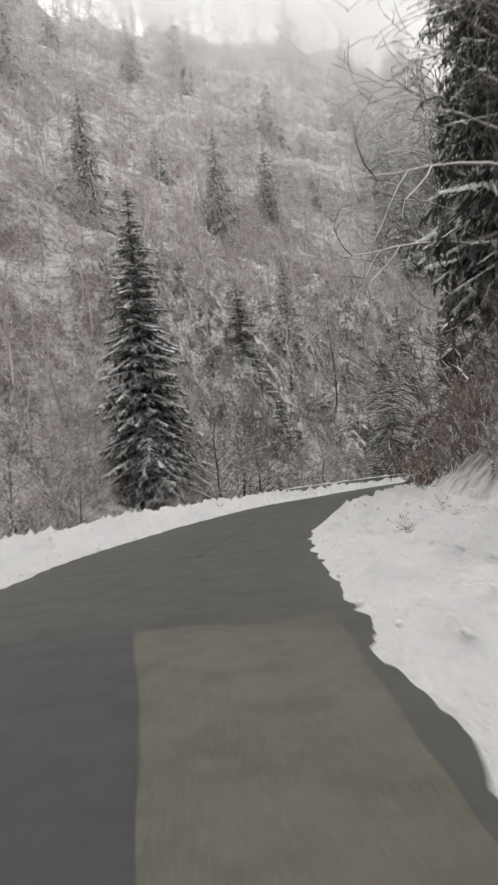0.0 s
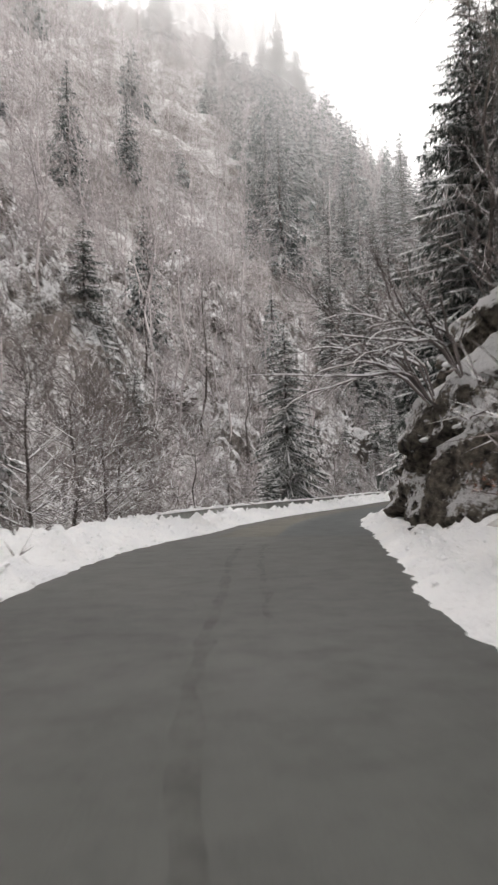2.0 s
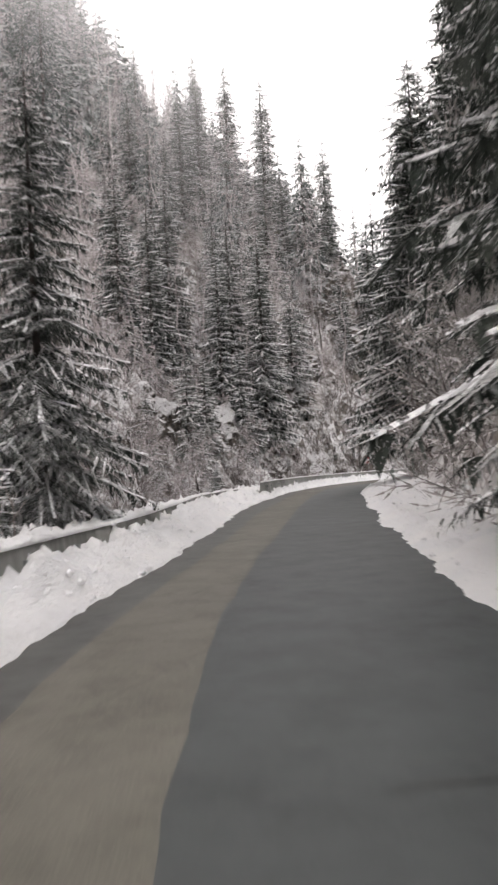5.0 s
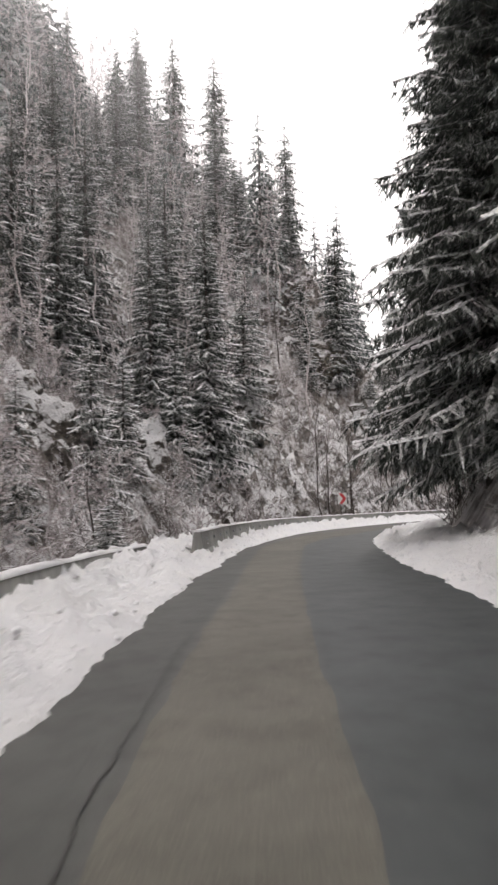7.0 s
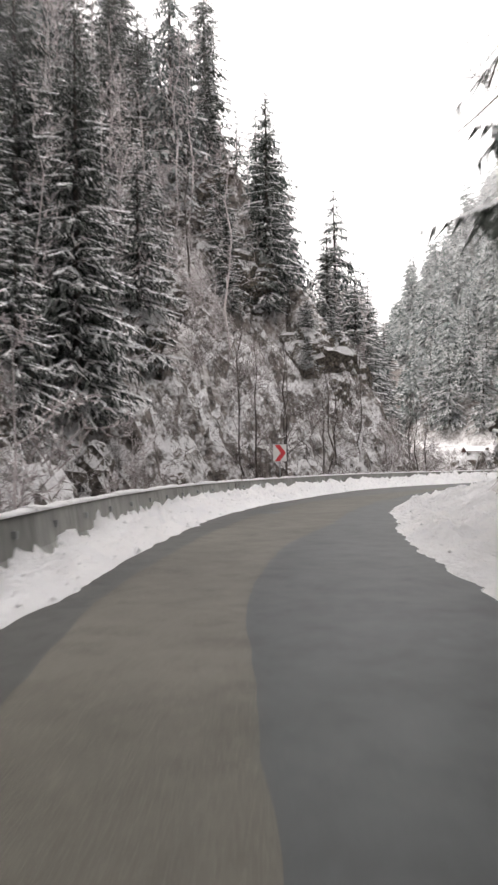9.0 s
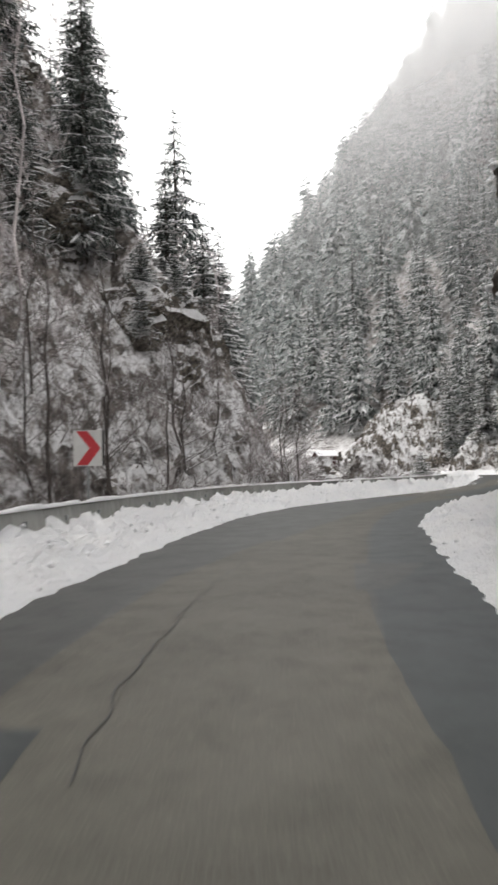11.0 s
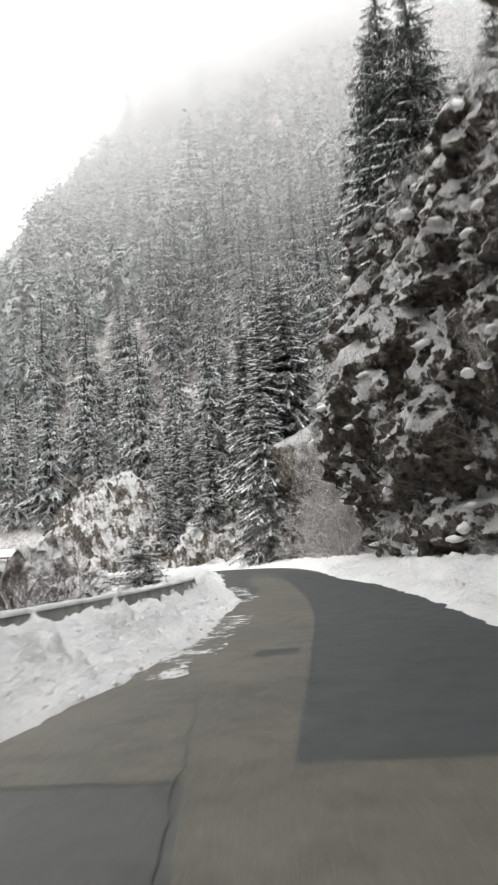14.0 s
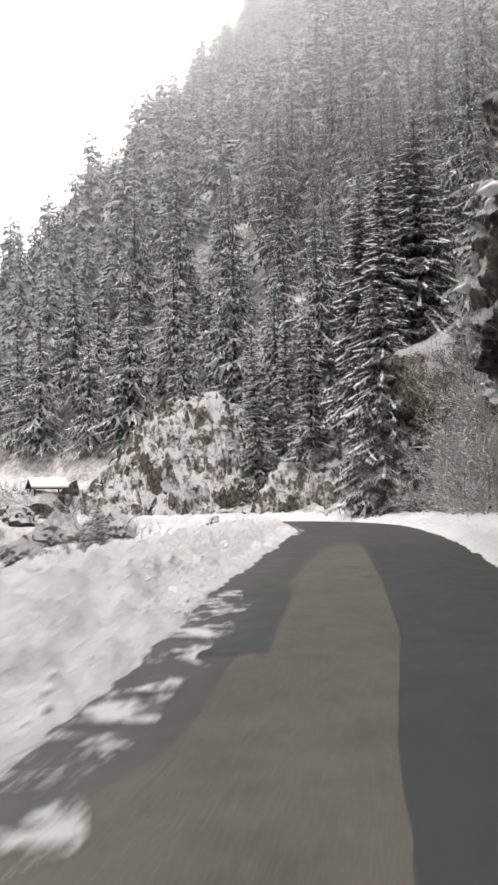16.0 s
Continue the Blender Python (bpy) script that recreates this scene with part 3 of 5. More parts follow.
def barrier_block(length, m):
    top = empty("concrete_barrier", m, "weathered grey concrete barrier block capped with snow", "barrier", "roadside barrier blocks")
    bm = bmesh.new()
    ends = []
    for y in (0.012, length - 0.012):
        ends.append([bm.verts.new((x, y, z)) for x, z in barrier_profile()])
    k = len(ends[0])
    for i in range(k):
        bm.faces.new((ends[0][i], ends[0][(i + 1) % k], ends[1][(i + 1) % k], ends[1][i]))
    bm.faces.new(ends[0][::-1])
    bm.faces.new(ends[1])
    bmesh.ops.recalc_face_normals(bm, faces=bm.faces)
    bmesh.ops.bevel(bm, geom=[e for e in bm.edges if abs(e.verts[0].co.z - e.verts[1].co.z) < 0.01 and e.verts[0].co.z > 0.5], offset=0.02, segments=2, affect="EDGES")
    part("body", bm, CONCRETE_M, top)
    bm = bmesh.new()
    n = 9
    rows = []
    for i in range(n):
        f = i / (n - 1)
        h = 0.07 + 0.05 * noise.noise(Vector((m.translation.x + f * 2, m.translation.y, 0.3)) * 1.3)
        w = 0.125 + 0.02 * noise.noise(Vector((m.translation.x, m.translation.y + f * 2, 2.3)) * 2)
        rows.append([bm.verts.new((w * cx, f * length, 0.775 + h * cz)) for cx, cz in ((-1, 0), (-0.95, 0.5), (-0.55, 0.9), (0, 1), (0.55, 0.9), (0.95, 0.5), (1, 0))])
    for a, b in zip(rows, rows[1:]):
        for i in range(6):
            f = bm.faces.new((a[i], a[i + 1], b[i + 1], b[i]))
            f.smooth = True
    bm.faces.new(rows[0][::-1])
    bm.faces.new(rows[-1])
    bmesh.ops.recalc_face_normals(bm, faces=bm.faces)
    part("snow_cap", bm, SNOW_M, top, "rounded cap of fresh snow")
    bm = bmesh.new()
    box(bm, (0.10, length * 0.5 - 0.03, 0.50), (0.19, length * 0.5 + 0.03, 0.60))
    part("reflector_bracket", bm, METAL_M, top, "dull grey reflector bracket")
    return top


def barrier_run(points, length=2.0, ramp=False, sink=0.0, whole=False):
    line = spline(np.array(points, float), 0.1)
    dist, tang, norm = frames_of(line)
    count = int(dist[-1] // length)
    if whole:
        count += 1
        length = dist[-1] / count
    for i in range(count):
        a, b = i * length, (i + 1) * length
        p = np.array([np.interp(a, dist, line[:, 0]), np.interp(a, dist, line[:, 1])])
        q = np.array([np.interp(b, dist, line[:, 0]), np.interp(b, dist, line[:, 1])])
        yaw = math.degrees(math.atan2(q[1] - p[1], q[0] - p[0])) - 90
        tilt = 14 if ramp and i == 0 else 0
        z = (-0.50 if ramp and i == 0 else 0.0) - sink
        barrier_block(float(np.hypot(*(q - p))), pose(p[0], p[1], z, tilt, 0, yaw))


barrier_run([(1.2, 41.8), (2.6, 44.6), (3.6, 46.6), (5.9, 50.6), (8.9, 55.3), (13.1, 61.2), (17.2, 68.0), (20.5, 73.6), (24.8, 79.3), (27.2, 81.6)], ramp=True, sink=0.24)
barrier_run([(28.3, 81.9), (33.1, 88.1), (39.5, 95.2), (46.3, 101.2), (53.6, 105.8), (60, 109.2), (67, 112.2), (73.5, 113.2), (79, 113.2), (84, 113.4), (89.2, 114.0), (92.4, 114.6), (95.6, 115.5)], whole=True)

ramp_end = barrier_block(1.8, pose(95.65, 115.52, -0.12, -21, 0, -63))
ramp_end["label"] = "last concrete barrier block sloping down into the snow"
stump = barrier_block(0.9, pose(28.35, 82.75, -0.42, 6, 14, -62))
stump["label"] = "short broken concrete block half sunk in snow"


# ---- plants ----
def fine_spruce(rng, height, radius, whorls, per, seconds, thirds, bare=0.05, droop=0.5, slim=1.0, load=1.0, taper=0.66):
    """Crown of a near spruce: bowed boughs with dark hanging sprays, and the snow that lies along them."""
    V, W = [], []
    for k in range(whorls):
        f = bare + (1 - bare) * ((k + rng.uniform(-0.4, 0.4)) / whorls)
        f = min(max(f, bare), 0.985)
        reach = radius * (1 - f) ** taper * (0.75 + 0.25 * min(1, (f - bare + 0.06) / 0.12)) + 0.15
        count = per if f < 0.85 else max(4, per - 3)
        turn = rng.uniform(0, 6.28)
        for b in range(count):
            ang = turn + 6.283 * b / count + rng.uniform(-0.35, 0.35)
            r = reach * rng.uniform(0.6, 1.2)
            out = np.array([math.cos(ang), math.sin(ang), 0])
            side = np.array([-out[1], out[0], 0])
            z0 = f * height + rng.uniform(-0.2, 0.2)
            dr = droop * rng.uniform(0.6, 1.4) * (1.15 - 0.6 * f)

            def at(t):
                return out * (r * t) + np.array([0, 0, z0 + r * (0.22 * t - dr * t ** 1.6 + 0.20 * dr * t ** 4)])
            n = 5
            wide = (0.040 * r + 0.03) * slim
            ledge = (0.5 * wide + 0.012) * load
            heavy = rng.random() < 0.85
            for c in range(n):
                p, q = at(c / n), at((c + 1) / n)
                wp, wq = side * wide * (1 - 0.5 * c / n), side * wide * (1 - 0.5 * (c + 1) / n)
                V += [(p - wp, p + wp, q)]
                if heavy and c > 0:
                    up = np.array([0, 0, ledge * rng.uniform(0.5, 1.4)])
                    lo = np.array([0, 0, -0.2 * ledge])
                    wp, wq = side * ledge * rng.uniform(0.6, 1.3), side * ledge * rng.uniform(0.4, 1.0)
                    W += [(p + up, q + up * 0.7, p - wp + lo), (q + up * 0.7, q - wq + lo, p - wp + lo), (q + up * 0.7, p + up, p + wp + lo), (q + up * 0.7, p + wp + lo, q + wq + lo)]
            for j in range(seconds):
                t = 0.10 + 0.90 * (j + rng.uniform(0, 0.9)) / seconds
                p = at(t)
                drop = r * rng.uniform(0.05, 0.13)
                V.append((p - out * drop * 0.35, p + out * drop * 0.35, p + np.array([rng.normal(0, 0.1) * drop, rng.normal(0, 0.1) * drop, -drop])))
                for sgn in (-1, 1):
                    ln = r * (0.42 * (1 - t) + 0.16) * rng.uniform(0.6, 1.25)
                    d = out * rng.uniform(0.4, 0.9) + side * sgn * rng.uniform(0.7, 1.0) + np.array([0, 0, -rng.uniform(0.2, 0.8)])
                    d /= np.linalg.norm(d)
                    cross = np.cross(d, np.array([0, 0, 1.0]))
                    cross /= np.linalg.norm(cross) + 1e-9
                    tip = p + d * ln
                    V.append((p - cross * 0.09 * slim * ln, p + cross * 0.09 * slim * ln, tip))
                    if rng.random() < 0.6:
                        up = np.array([0, 0, 0.03 + 0.02 * r])
                        W += [(p + up, tip + up * 0.4, p + up - cross * 0.035 * slim * ln), (tip + up * 0.4, p + up, p + up + cross * 0.035 * slim * ln)]
                    for m in range(thirds):
                        tt = (m + rng.uniform(0.1, 0.9)) / thirds
                        o = p + d * ln * tt
                        sz = ln * rng.uniform(0.6, 1.2) * (1.1 - 0.6 * tt) * (1.7 / (thirds + 1.5))
                        for s2 in (-1, 1):
                            e = o + (d * rng.uniform(0.2, 0.7) + cross * s2 * 0.6) * sz + np.array([0, 0, -sz * rng.uniform(0.4, 1.1)])
                            V.append((o - d * sz * 0.22 * slim, o + d * sz * 0.22 * slim, e))
    V = np.array(V)
    turned = np.cross(V[:, 1] - V[:, 0], V[:, 2] - V[:, 0])[:, 2] < 0
    V[turned] = V[turned][:, ::-1]
    W = np.array(W)
    return V.reshape(-1, 3), np.arange(len(V) * 3).reshape(-1, 3), W.reshape(-1, 3), np.arange(len(W) * 3).reshape(-1, 3)


def snow_along(segments, thin=0.011):
    """Small ridges of snow lying on the upper side of branches."""
    V = []
    for p, q, r0, r1, *_ in segments:
        p, q = np.asarray(p, float), np.asarray(q, float)
        d = q - p
        flat = math.hypot(d[0], d[1])
        if r0 < thin or flat < 0.5 * abs(d[2]):
            continue
        s = np.array([-d[1], d[0], 0]) / (flat + 1e-9)
        a, b = 1.0 * r0 + 0.004, 1.0 * r1 + 0.003
        u0, u1 = np.array([0, 0, 1.5 * r0 + 0.012]), np.array([0, 0, 1.5 * r1 + 0.008])
        l0, l1 = np.array([0, 0, 0.35 * r0]), np.array([0, 0, 0.35 * r1])
        V += [(p + u0, q + u1, p - s * a + l0), (q + u1, q - s * b + l1, p - s * a + l0), (q + u1, p + u0, p + s * a + l0), (q + u1, p + s * a + l0, q + s * b + l1)]
    V = np.array(V)
    return V.reshape(-1, 3), np.arange(len(V) * 3).reshape(-1, 3)


def tube(p, q, r0, r1, sides):
    """A tapered prism between two places."""
    p, q = np.asarray(p, float), np.asarray(q, float)
    ax = q - p
    ax /= np.linalg.norm(ax) + 1e-9
    up = np.array([0, 0, 1.0]) if abs(ax[2]) < 0.9 else np.array([1.0, 0, 0])
    u = np.cross(ax, up)
    u /= np.linalg.norm(u)
    w = np.cross(u, ax)
    a = np.arange(sides) * 6.2832 / sides + (math.pi / 2 + math.pi / sides)
    ring = np.cos(a)[:, None] * u + np.sin(a)[:, None] * w
    verts = np.concatenate([p + ring * r0, q + ring * r1])
    i = np.arange(sides)
    j = (i + 1) % sides
    return verts, np.stack([i, j, j + sides, i + sides], 1)


def join_tubes(segments):
    V, F, n = [], [], 0
    for seg in segments:
        v, f = tube(*seg)
        V.append(v)
        F.append(f + n)
        n += len(v)
    return np.concatenate(V), np.concatenate(F)


def bare_tree(rng, height, limbs, subs, twigs, lean=(0, 0), spread=0.5, thick=0.016, low=0.25, sides=3, steep=0.7, arch=0.0, aim=None):
    """Trunk segments and branch segments of a leafless tree; the foot is at the origin."""
    trunk, branches = [], []
    pts = [np.zeros(3)]
    n = 7
    for i in range(n):
        f = (i + 1) / n
        pts.append(np.array([lean[0] * height * f ** 1.5 + rng.normal(0, 0.015) * height, lean[1] * height * f ** 1.5 + rng.normal(0, 0.015) * height, height * f]))
    r = lambda f: height * thick * (1 - f) ** 0.8 + 0.008
    for i in range(n):
        trunk.append((pts[i], pts[i + 1], r(i / n), r((i + 1) / n), 7 if sides > 3 else 5))
    arr = np.array(pts)

    def grow(p, d, length, rad, level):
        steps = (8, 6, 4)[level] if sides > 3 else (3, 3, 2)[level]
        q = p
        for i in range(steps):
            bend = 0.12 if level == 0 else 0.2
            d = d + np.array([rng.normal(0, bend), rng.normal(0, bend), rng.normal(0.05, 0.8 * bend) - arch * (i + 1) * 0.25])
            d = d / np.linalg.norm(d)
            nq = q + d * length / steps
            ra, rb = rad * (1 - 0.9 * i / steps), rad * (1 - 0.9 * (i + 1) / steps)
            branches.append((q, nq, max(ra, 0.009), max(rb, 0.006), sides if level == 0 else 3))
            if level < 2:
                kids = (subs, twigs)[level]
                for k in range(kids // steps + (rng.random() < kids % steps / steps)):
                    t = rng.uniform(0.2, 1)
                    side = np.cross(d, np.array([rng.normal(), rng.normal(), rng.normal()]))
                    side /= np.linalg.norm(side) + 1e-9
                    kd = d * 0.75 + side * rng.uniform(0.5, 1.0) + np.array([0, 0, 0.12 - arch * 0.3])
                    grow(q + (nq - q) * t, kd / np.linalg.norm(kd), length * rng.uniform(0.35, 0.6), rad * 0.45, level + 1)
            q = nq
    for k in range(limbs):
        f = low + (0.97 - low) * (k + rng.random()) / limbs
        p = np.array([np.interp(f, np.linspace(0, 1, n + 1), arr[:, i]) for i in range(3)])
        a = rng.uniform(0, 6.283) if aim is None else rng.normal(aim, 0.55)
        up = steep * (0.45 + 0.9 * f)
        d = np.array([math.cos(a), math.sin(a), up])
        grow(p, d / np.linalg.norm(d), height * spread * (1.05 - 0.75 * f) * rng.uniform(0.6, 1.1), r(f) * 0.5, 0)
    return trunk, branches


def quads(f):
    return np.concatenate([f[:, [0, 1, 2]], f[:, [0, 2, 3]]]) if f.shape[1] == 4 else f


def low_spruce(seed, height, radius, boughs, stations=((0.0, 0.55, 0.5, 0.20), (0.35, 0.8, 0.8, 0.18), (0.65, 1.0, 1.02, 0.09)), snow=((0.3, 0.98, 0.7),)):
    """A spruce for the woods: drooping boughs of uneven length in a spiral, each with a line of snow."""
    rng = np.random.default_rng(seed)
    V, M = [], []
    for k in range(boughs):
        f = min(0.04 + 0.95 * (1 - math.sqrt(1 - (k + rng.uniform(0, 0.9)) / boughs)) * 1.02, 0.985)
        r = (radius * (1 - f) ** 0.95 + 0.15) * rng.choice((0.6, 0.85, 1.0, 1.1, 1.25)) * rng.uniform(0.85, 1.1)
        ang = k * 2.39996 + rng.uniform(-0.4, 0.4)
        out = np.array([math.cos(ang), math.sin(ang), 0])
        side = np.array([-out[1], out[0], 0])
        dr = rng.uniform(0.3, 0.9) * (1.1 - 0.5 * f)
        z0 = f * height

        def at(t, w=0.0, sag=0.0):
            return out * (r * t) + side * w * r + np.array([0, 0, z0 + r * (0.15 * t - dr * t ** 1.4 - sag)])
        for sg in (-1, 1):
            for a, c, t, w in stations:
                w2 = sg * w * rng.uniform(0.5, 1.5)
                tri = (at(a), at(c), at(t * rng.uniform(0.85, 1.1), w2, abs(w2) * rng.uniform(0.9, 2.4)))
                V.append(tri if sg < 0 else tri[::-1])
                M.append(0)
        if rng.random() < 0.85:
            up = np.array([0, 0, 0.05])
            for a, c, t in snow:
                w = rng.uniform(0.014, 0.034)
                V += [(at(a) + up, at(c) + up, at(t, w, 0.02) + up), (at(c) + up, at(a) + up, at(t, -w, 0.02) + up)]
                M += [1, 1]
    V = np.array(V)
    v, f = V.reshape(-1, 3), np.arange(len(V) * 3).reshape(-1, 3)
    tv, tf = tube((0, 0, -1.5), (0, 0, height * 0.97), height * 0.008, 0.02, 4)
    return np.concatenate([v, tv]), np.concatenate([f, quads(tf) + len(v)]), np.r_[M, np.zeros(2 * len(tf), int)]


def spruce_model(seed, height, radius, whorls, per, seconds, thirds, label, droop=0.45, bare=0.08, slim=1.0, needles=None, load=1.0, taper=0.66):
    rng = np.random.default_rng(seed)
    v, f, sv, sf = fine_spruce(rng, height, radius, whorls, per, seconds, thirds, bare, droop, slim, load, taper)
    top = empty("spruce_tree", pose(0, 0, -500), label, "tree")
    child("crown", mesh_of("crown", v, f, needles or NEEDLE_M), top)
    loose("snow_load", mesh_of("snow_load", sv, sf, BOUGHSNOW_M), top, "fresh snow lying along the boughs")
    tv, tf = join_tubes([(np.array([0, 0, -0.8]), np.array([0.03, 0.02, height * 0.5]), height * 0.011, height * 0.007, 9), (np.array([0.03, 0.02, height * 0.5]), np.array([0, 0, height]), height * 0.007, 0.01, 7)])
    child("trunk", mesh_of("trunk", tv, tf, BARK_M, True), top)
    return top


def tree_model(seed, name, label, category, snow=True, **kw):
    rng = np.random.default_rng(seed)
    trunk, branches = bare_tree(rng, **kw)
    top = empty(name, pose(0, 0, -500), label, category)
    v, f = join_tubes(trunk)
    v[:, 2] -= 0.3 * (v[:, 2] < 0.1)
    child("trunk", mesh_of("trunk", v, f, BARK_M, True), top)
    v, f = join_tubes(branches)
    child("crown", mesh_of("crown", v, f, TWIG_M), top)
    if snow:
        v, f = snow_along(branches)
        loose("snow_load", mesh_of("snow_load", v, f, POWDER_M), top, "snow lying along the branches")
    return top


def bush_model(seed, label, stems, size, leaves=0):
    rng = np.random.default_rng(seed)
    top = empty("roadside_bush", pose(0, 0, -500), label, "bush")
    segs = []
    thin = max(0.006, 0.0045 * size ** 0.7)
    for k in range(stems):
        a, tilt = rng.uniform(0, 6.283), rng.uniform(0.1, 0.9 if size < 4 else 0.6)
        d = np.array([math.cos(a) * tilt, math.sin(a) * tilt, 1.0])
        p = np.array([rng.normal(0, 0.12), rng.normal(0, 0.12), -0.1]) * size
        ln = size * rng.uniform(0.5, 1.0)
        for i in range(4):
            d = d / np.linalg.norm(d) + np.array([rng.normal(0, 0.15), rng.normal(0, 0.15), -0.10])
            q = p + d / np.linalg.norm(d) * ln / 4
            segs.append((p, q, 0.010 * (1 - i / 5) * size ** 0.5, 0.010 * (0.8 - i / 5) * size ** 0.5, 3))
            for j in range(3 if size < 4 else 5):
                e = d + np.array([rng.normal(0, 0.6), rng.normal(0, 0.6), rng.normal(0.1, 0.4)])
                e = e / np.linalg.norm(e) * ln * rng.uniform(0.15, 0.35)
                o = p + (q - p) * rng.random()
                segs.append((o, o + e, thin, thin * 0.5, 3))
                e2 = e * 0.5 + np.array([rng.normal(0, 0.08), rng.normal(0, 0.08), 0.02]) * size
                segs.append((o + e * 0.5, o + e * 0.5 + e2, thin * 0.7, thin * 0.5, 3))
            p = q
    v, f = join_tubes(segs)
    child("crown", mesh_of("crown", v, f, TWIG_M), top)
    if size > 4:
        v, f = snow_along(segs)
        loose("snow_load", mesh_of("snow_load", v, f, POWDER_M), top, "snow lying along the branches")
    if leaves:
        V, F = [], []
        for k in range(leaves):
            s = segs[rng.integers(len(segs))]
            p = s[1] + rng.normal(0, 0.05, 3)
            u, w = rng.normal(0, 1, 3), rng.normal(0, 1, 3)
            u, w = u / np.linalg.norm(u) * 0.035, w / np.linalg.norm(w) * 0.022
            V.append(np.array([p - u, p - w, p + u, p + w]))
            F.append(np.arange(4) + 4 * k)
        child("foliage", mesh_of("foliage", np.concatenate(V), np.array(F), LEAF_M), top, "withered brown leaves")
    return top


MODELS = []


def plant(model, x, y, scale=1.0, yaw=None, z=None, rng=random, label="", tilt=0.0):
    z = height_at(x, y) if z is None else z
    yaw = rng.uniform(0, 360) if yaw is None else yaw
    ob = copy_thing(model, pose(x, y, z, tilt, 0, yaw))
    ob.matrix_basis = pose(x, y, z, tilt, 0, yaw) @ Matrix.Scale(scale, 4)
    if label:
        ob["label"] = label
    return ob


def discard(model):
    for o in (*model.children_recursive, model):
        bpy.data.objects.remove(o)


# models of the near trees
S_TALL = spruce_model(1, 24.0, 4.3, 40, 9, 8, 3, "tall dark green spruce with snow along its drooping boughs", 0.75, 0.03, 1.4, taper=0.8)
S_NEAR = spruce_model(8, 22.0, 4.4, 46, 10, 9, 5, "tall dark spruce beside the road, boughs bent by snow", 0.6, 0.05, 0.75)
S_MID = spruce_model(2, 13.0, 3.0, 24, 8, 5, 2, "snow-dusted dark green spruce on the stream bank", 0.55, 0.04)
S_THIN = spruce_model(3, 20.0, 3.4, 32, 7, 5, 2, "slim tall spruce with frosted boughs", 0.55, 0.10)
S_SMALL = spruce_model(4, 5.0, 2.0, 18, 9, 5, 3, "young bushy spruce loaded with snow", 0.35, 0.03)
S_BARE = spruce_model(5, 11.5, 2.5, 34, 8, 9, 4, "drooping spruce with thin snowy boughs behind the barrier", 0.8, 0.03, 0.62)


S_SLOPE = spruce_model(6, 20.0, 3.3, 34, 8, 5, 2, "tall spruce with snow on its boughs, on the rocky slope", 0.6, 0.05, 1.1)
S_CRAG = spruce_model(7, 12.0, 2.5, 24, 8, 5, 2, "snowy spruce growing between the rocks of the slope", 0.6, 0.04, 1.1)
# slope spruces, in the needle colour lightened for haze
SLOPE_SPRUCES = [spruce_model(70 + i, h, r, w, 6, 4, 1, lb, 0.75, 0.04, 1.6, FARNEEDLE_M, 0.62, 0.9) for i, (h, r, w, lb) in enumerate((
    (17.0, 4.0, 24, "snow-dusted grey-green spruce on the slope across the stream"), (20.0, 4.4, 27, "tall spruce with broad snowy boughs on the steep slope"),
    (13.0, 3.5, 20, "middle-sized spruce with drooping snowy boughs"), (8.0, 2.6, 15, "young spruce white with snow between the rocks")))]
B_TALL = tree_model(11, "bare_tree", "tall leafless grey tree with frosted twigs", "tree", False, height=16, limbs=16, subs=6, twigs=4, spread=0.30, thick=0.008, low=0.3, steep=1.0)
B_WIDE = tree_model(12, "bare_tree", "spreading leafless tree with snow on its branches", "tree", height=8, limbs=18, subs=7, twigs=5, spread=0.62, thick=0.010, low=0.08, steep=0.55)
B_THIN = tree_model(13, "bare_tree", "thin leafless tree standing behind the barrier", "tree", False, height=12, limbs=16, subs=5, twigs=4, spread=0.26, thick=0.007, low=0.25, steep=0.9)
BUSH_A = bush_model(21, "dense bare bush dusted with snow", 15, 2.4)
BUSH_B = bush_model(22, "bare bush with withered brown leaves", 18, 1.9, 900)
B_ROUND = tree_model(24, "bare_tree", "low rounded leafless tree with snow-lined twigs", "tree", height=5.6, limbs=24, subs=8, twigs=6, spread=0.62, thick=0.010, low=0.04, steep=0.75)
BUSH_C = bush_model(23, "low snowy brushwood on the bank", 12, 1.4)

R1 = random.Random(5)
# the left bank
plant(S_TALL, -7.6, 61.0, 1.1, 20, -0.3)
plant(S_MID, 0.6, 77.0, 1.05, 80, 8.0)
plant(S_BARE, 12.0, 63.8, 1.0, 40, -0.4)
for x, y, sc in ((-0.3, 45.6, 1.2), (0.7, 46.8, 1.0), (-1.7, 44.6, 1.15), (1.3, 49.4, 0.9)):
    plant(B_ROUND, x, y, sc, rng=R1, z=-0.7)
# the spruces along the top of the rocky slope: place, height of the ground, height
for x, y, z, h in ((71.2, 149.4, 39.6, 25), (66.5, 152.5, 42.5, 25), (74.0, 141.1, 31, 15.5), (75.4, 139.0, 30, 12.5), (76.7, 131.8, 15, 20.8), (63.7, 158.1, 45.4, 26), (60.5, 151, 40, 24), (51.2, 143.3, 34.4, 16), (46.7, 145.1, 36.9, 19), (55.5, 147, 37, 22), (60.3, 137.0, 23.5, 13.5), (71.2, 130.9, 14.4, 10.8), (73, 146, 35.5, 13), (57, 141, 28, 15), (41.5, 139, 30, 18)):
    plant(S_SLOPE, x, y, h / 20, rng=R1, z=z)
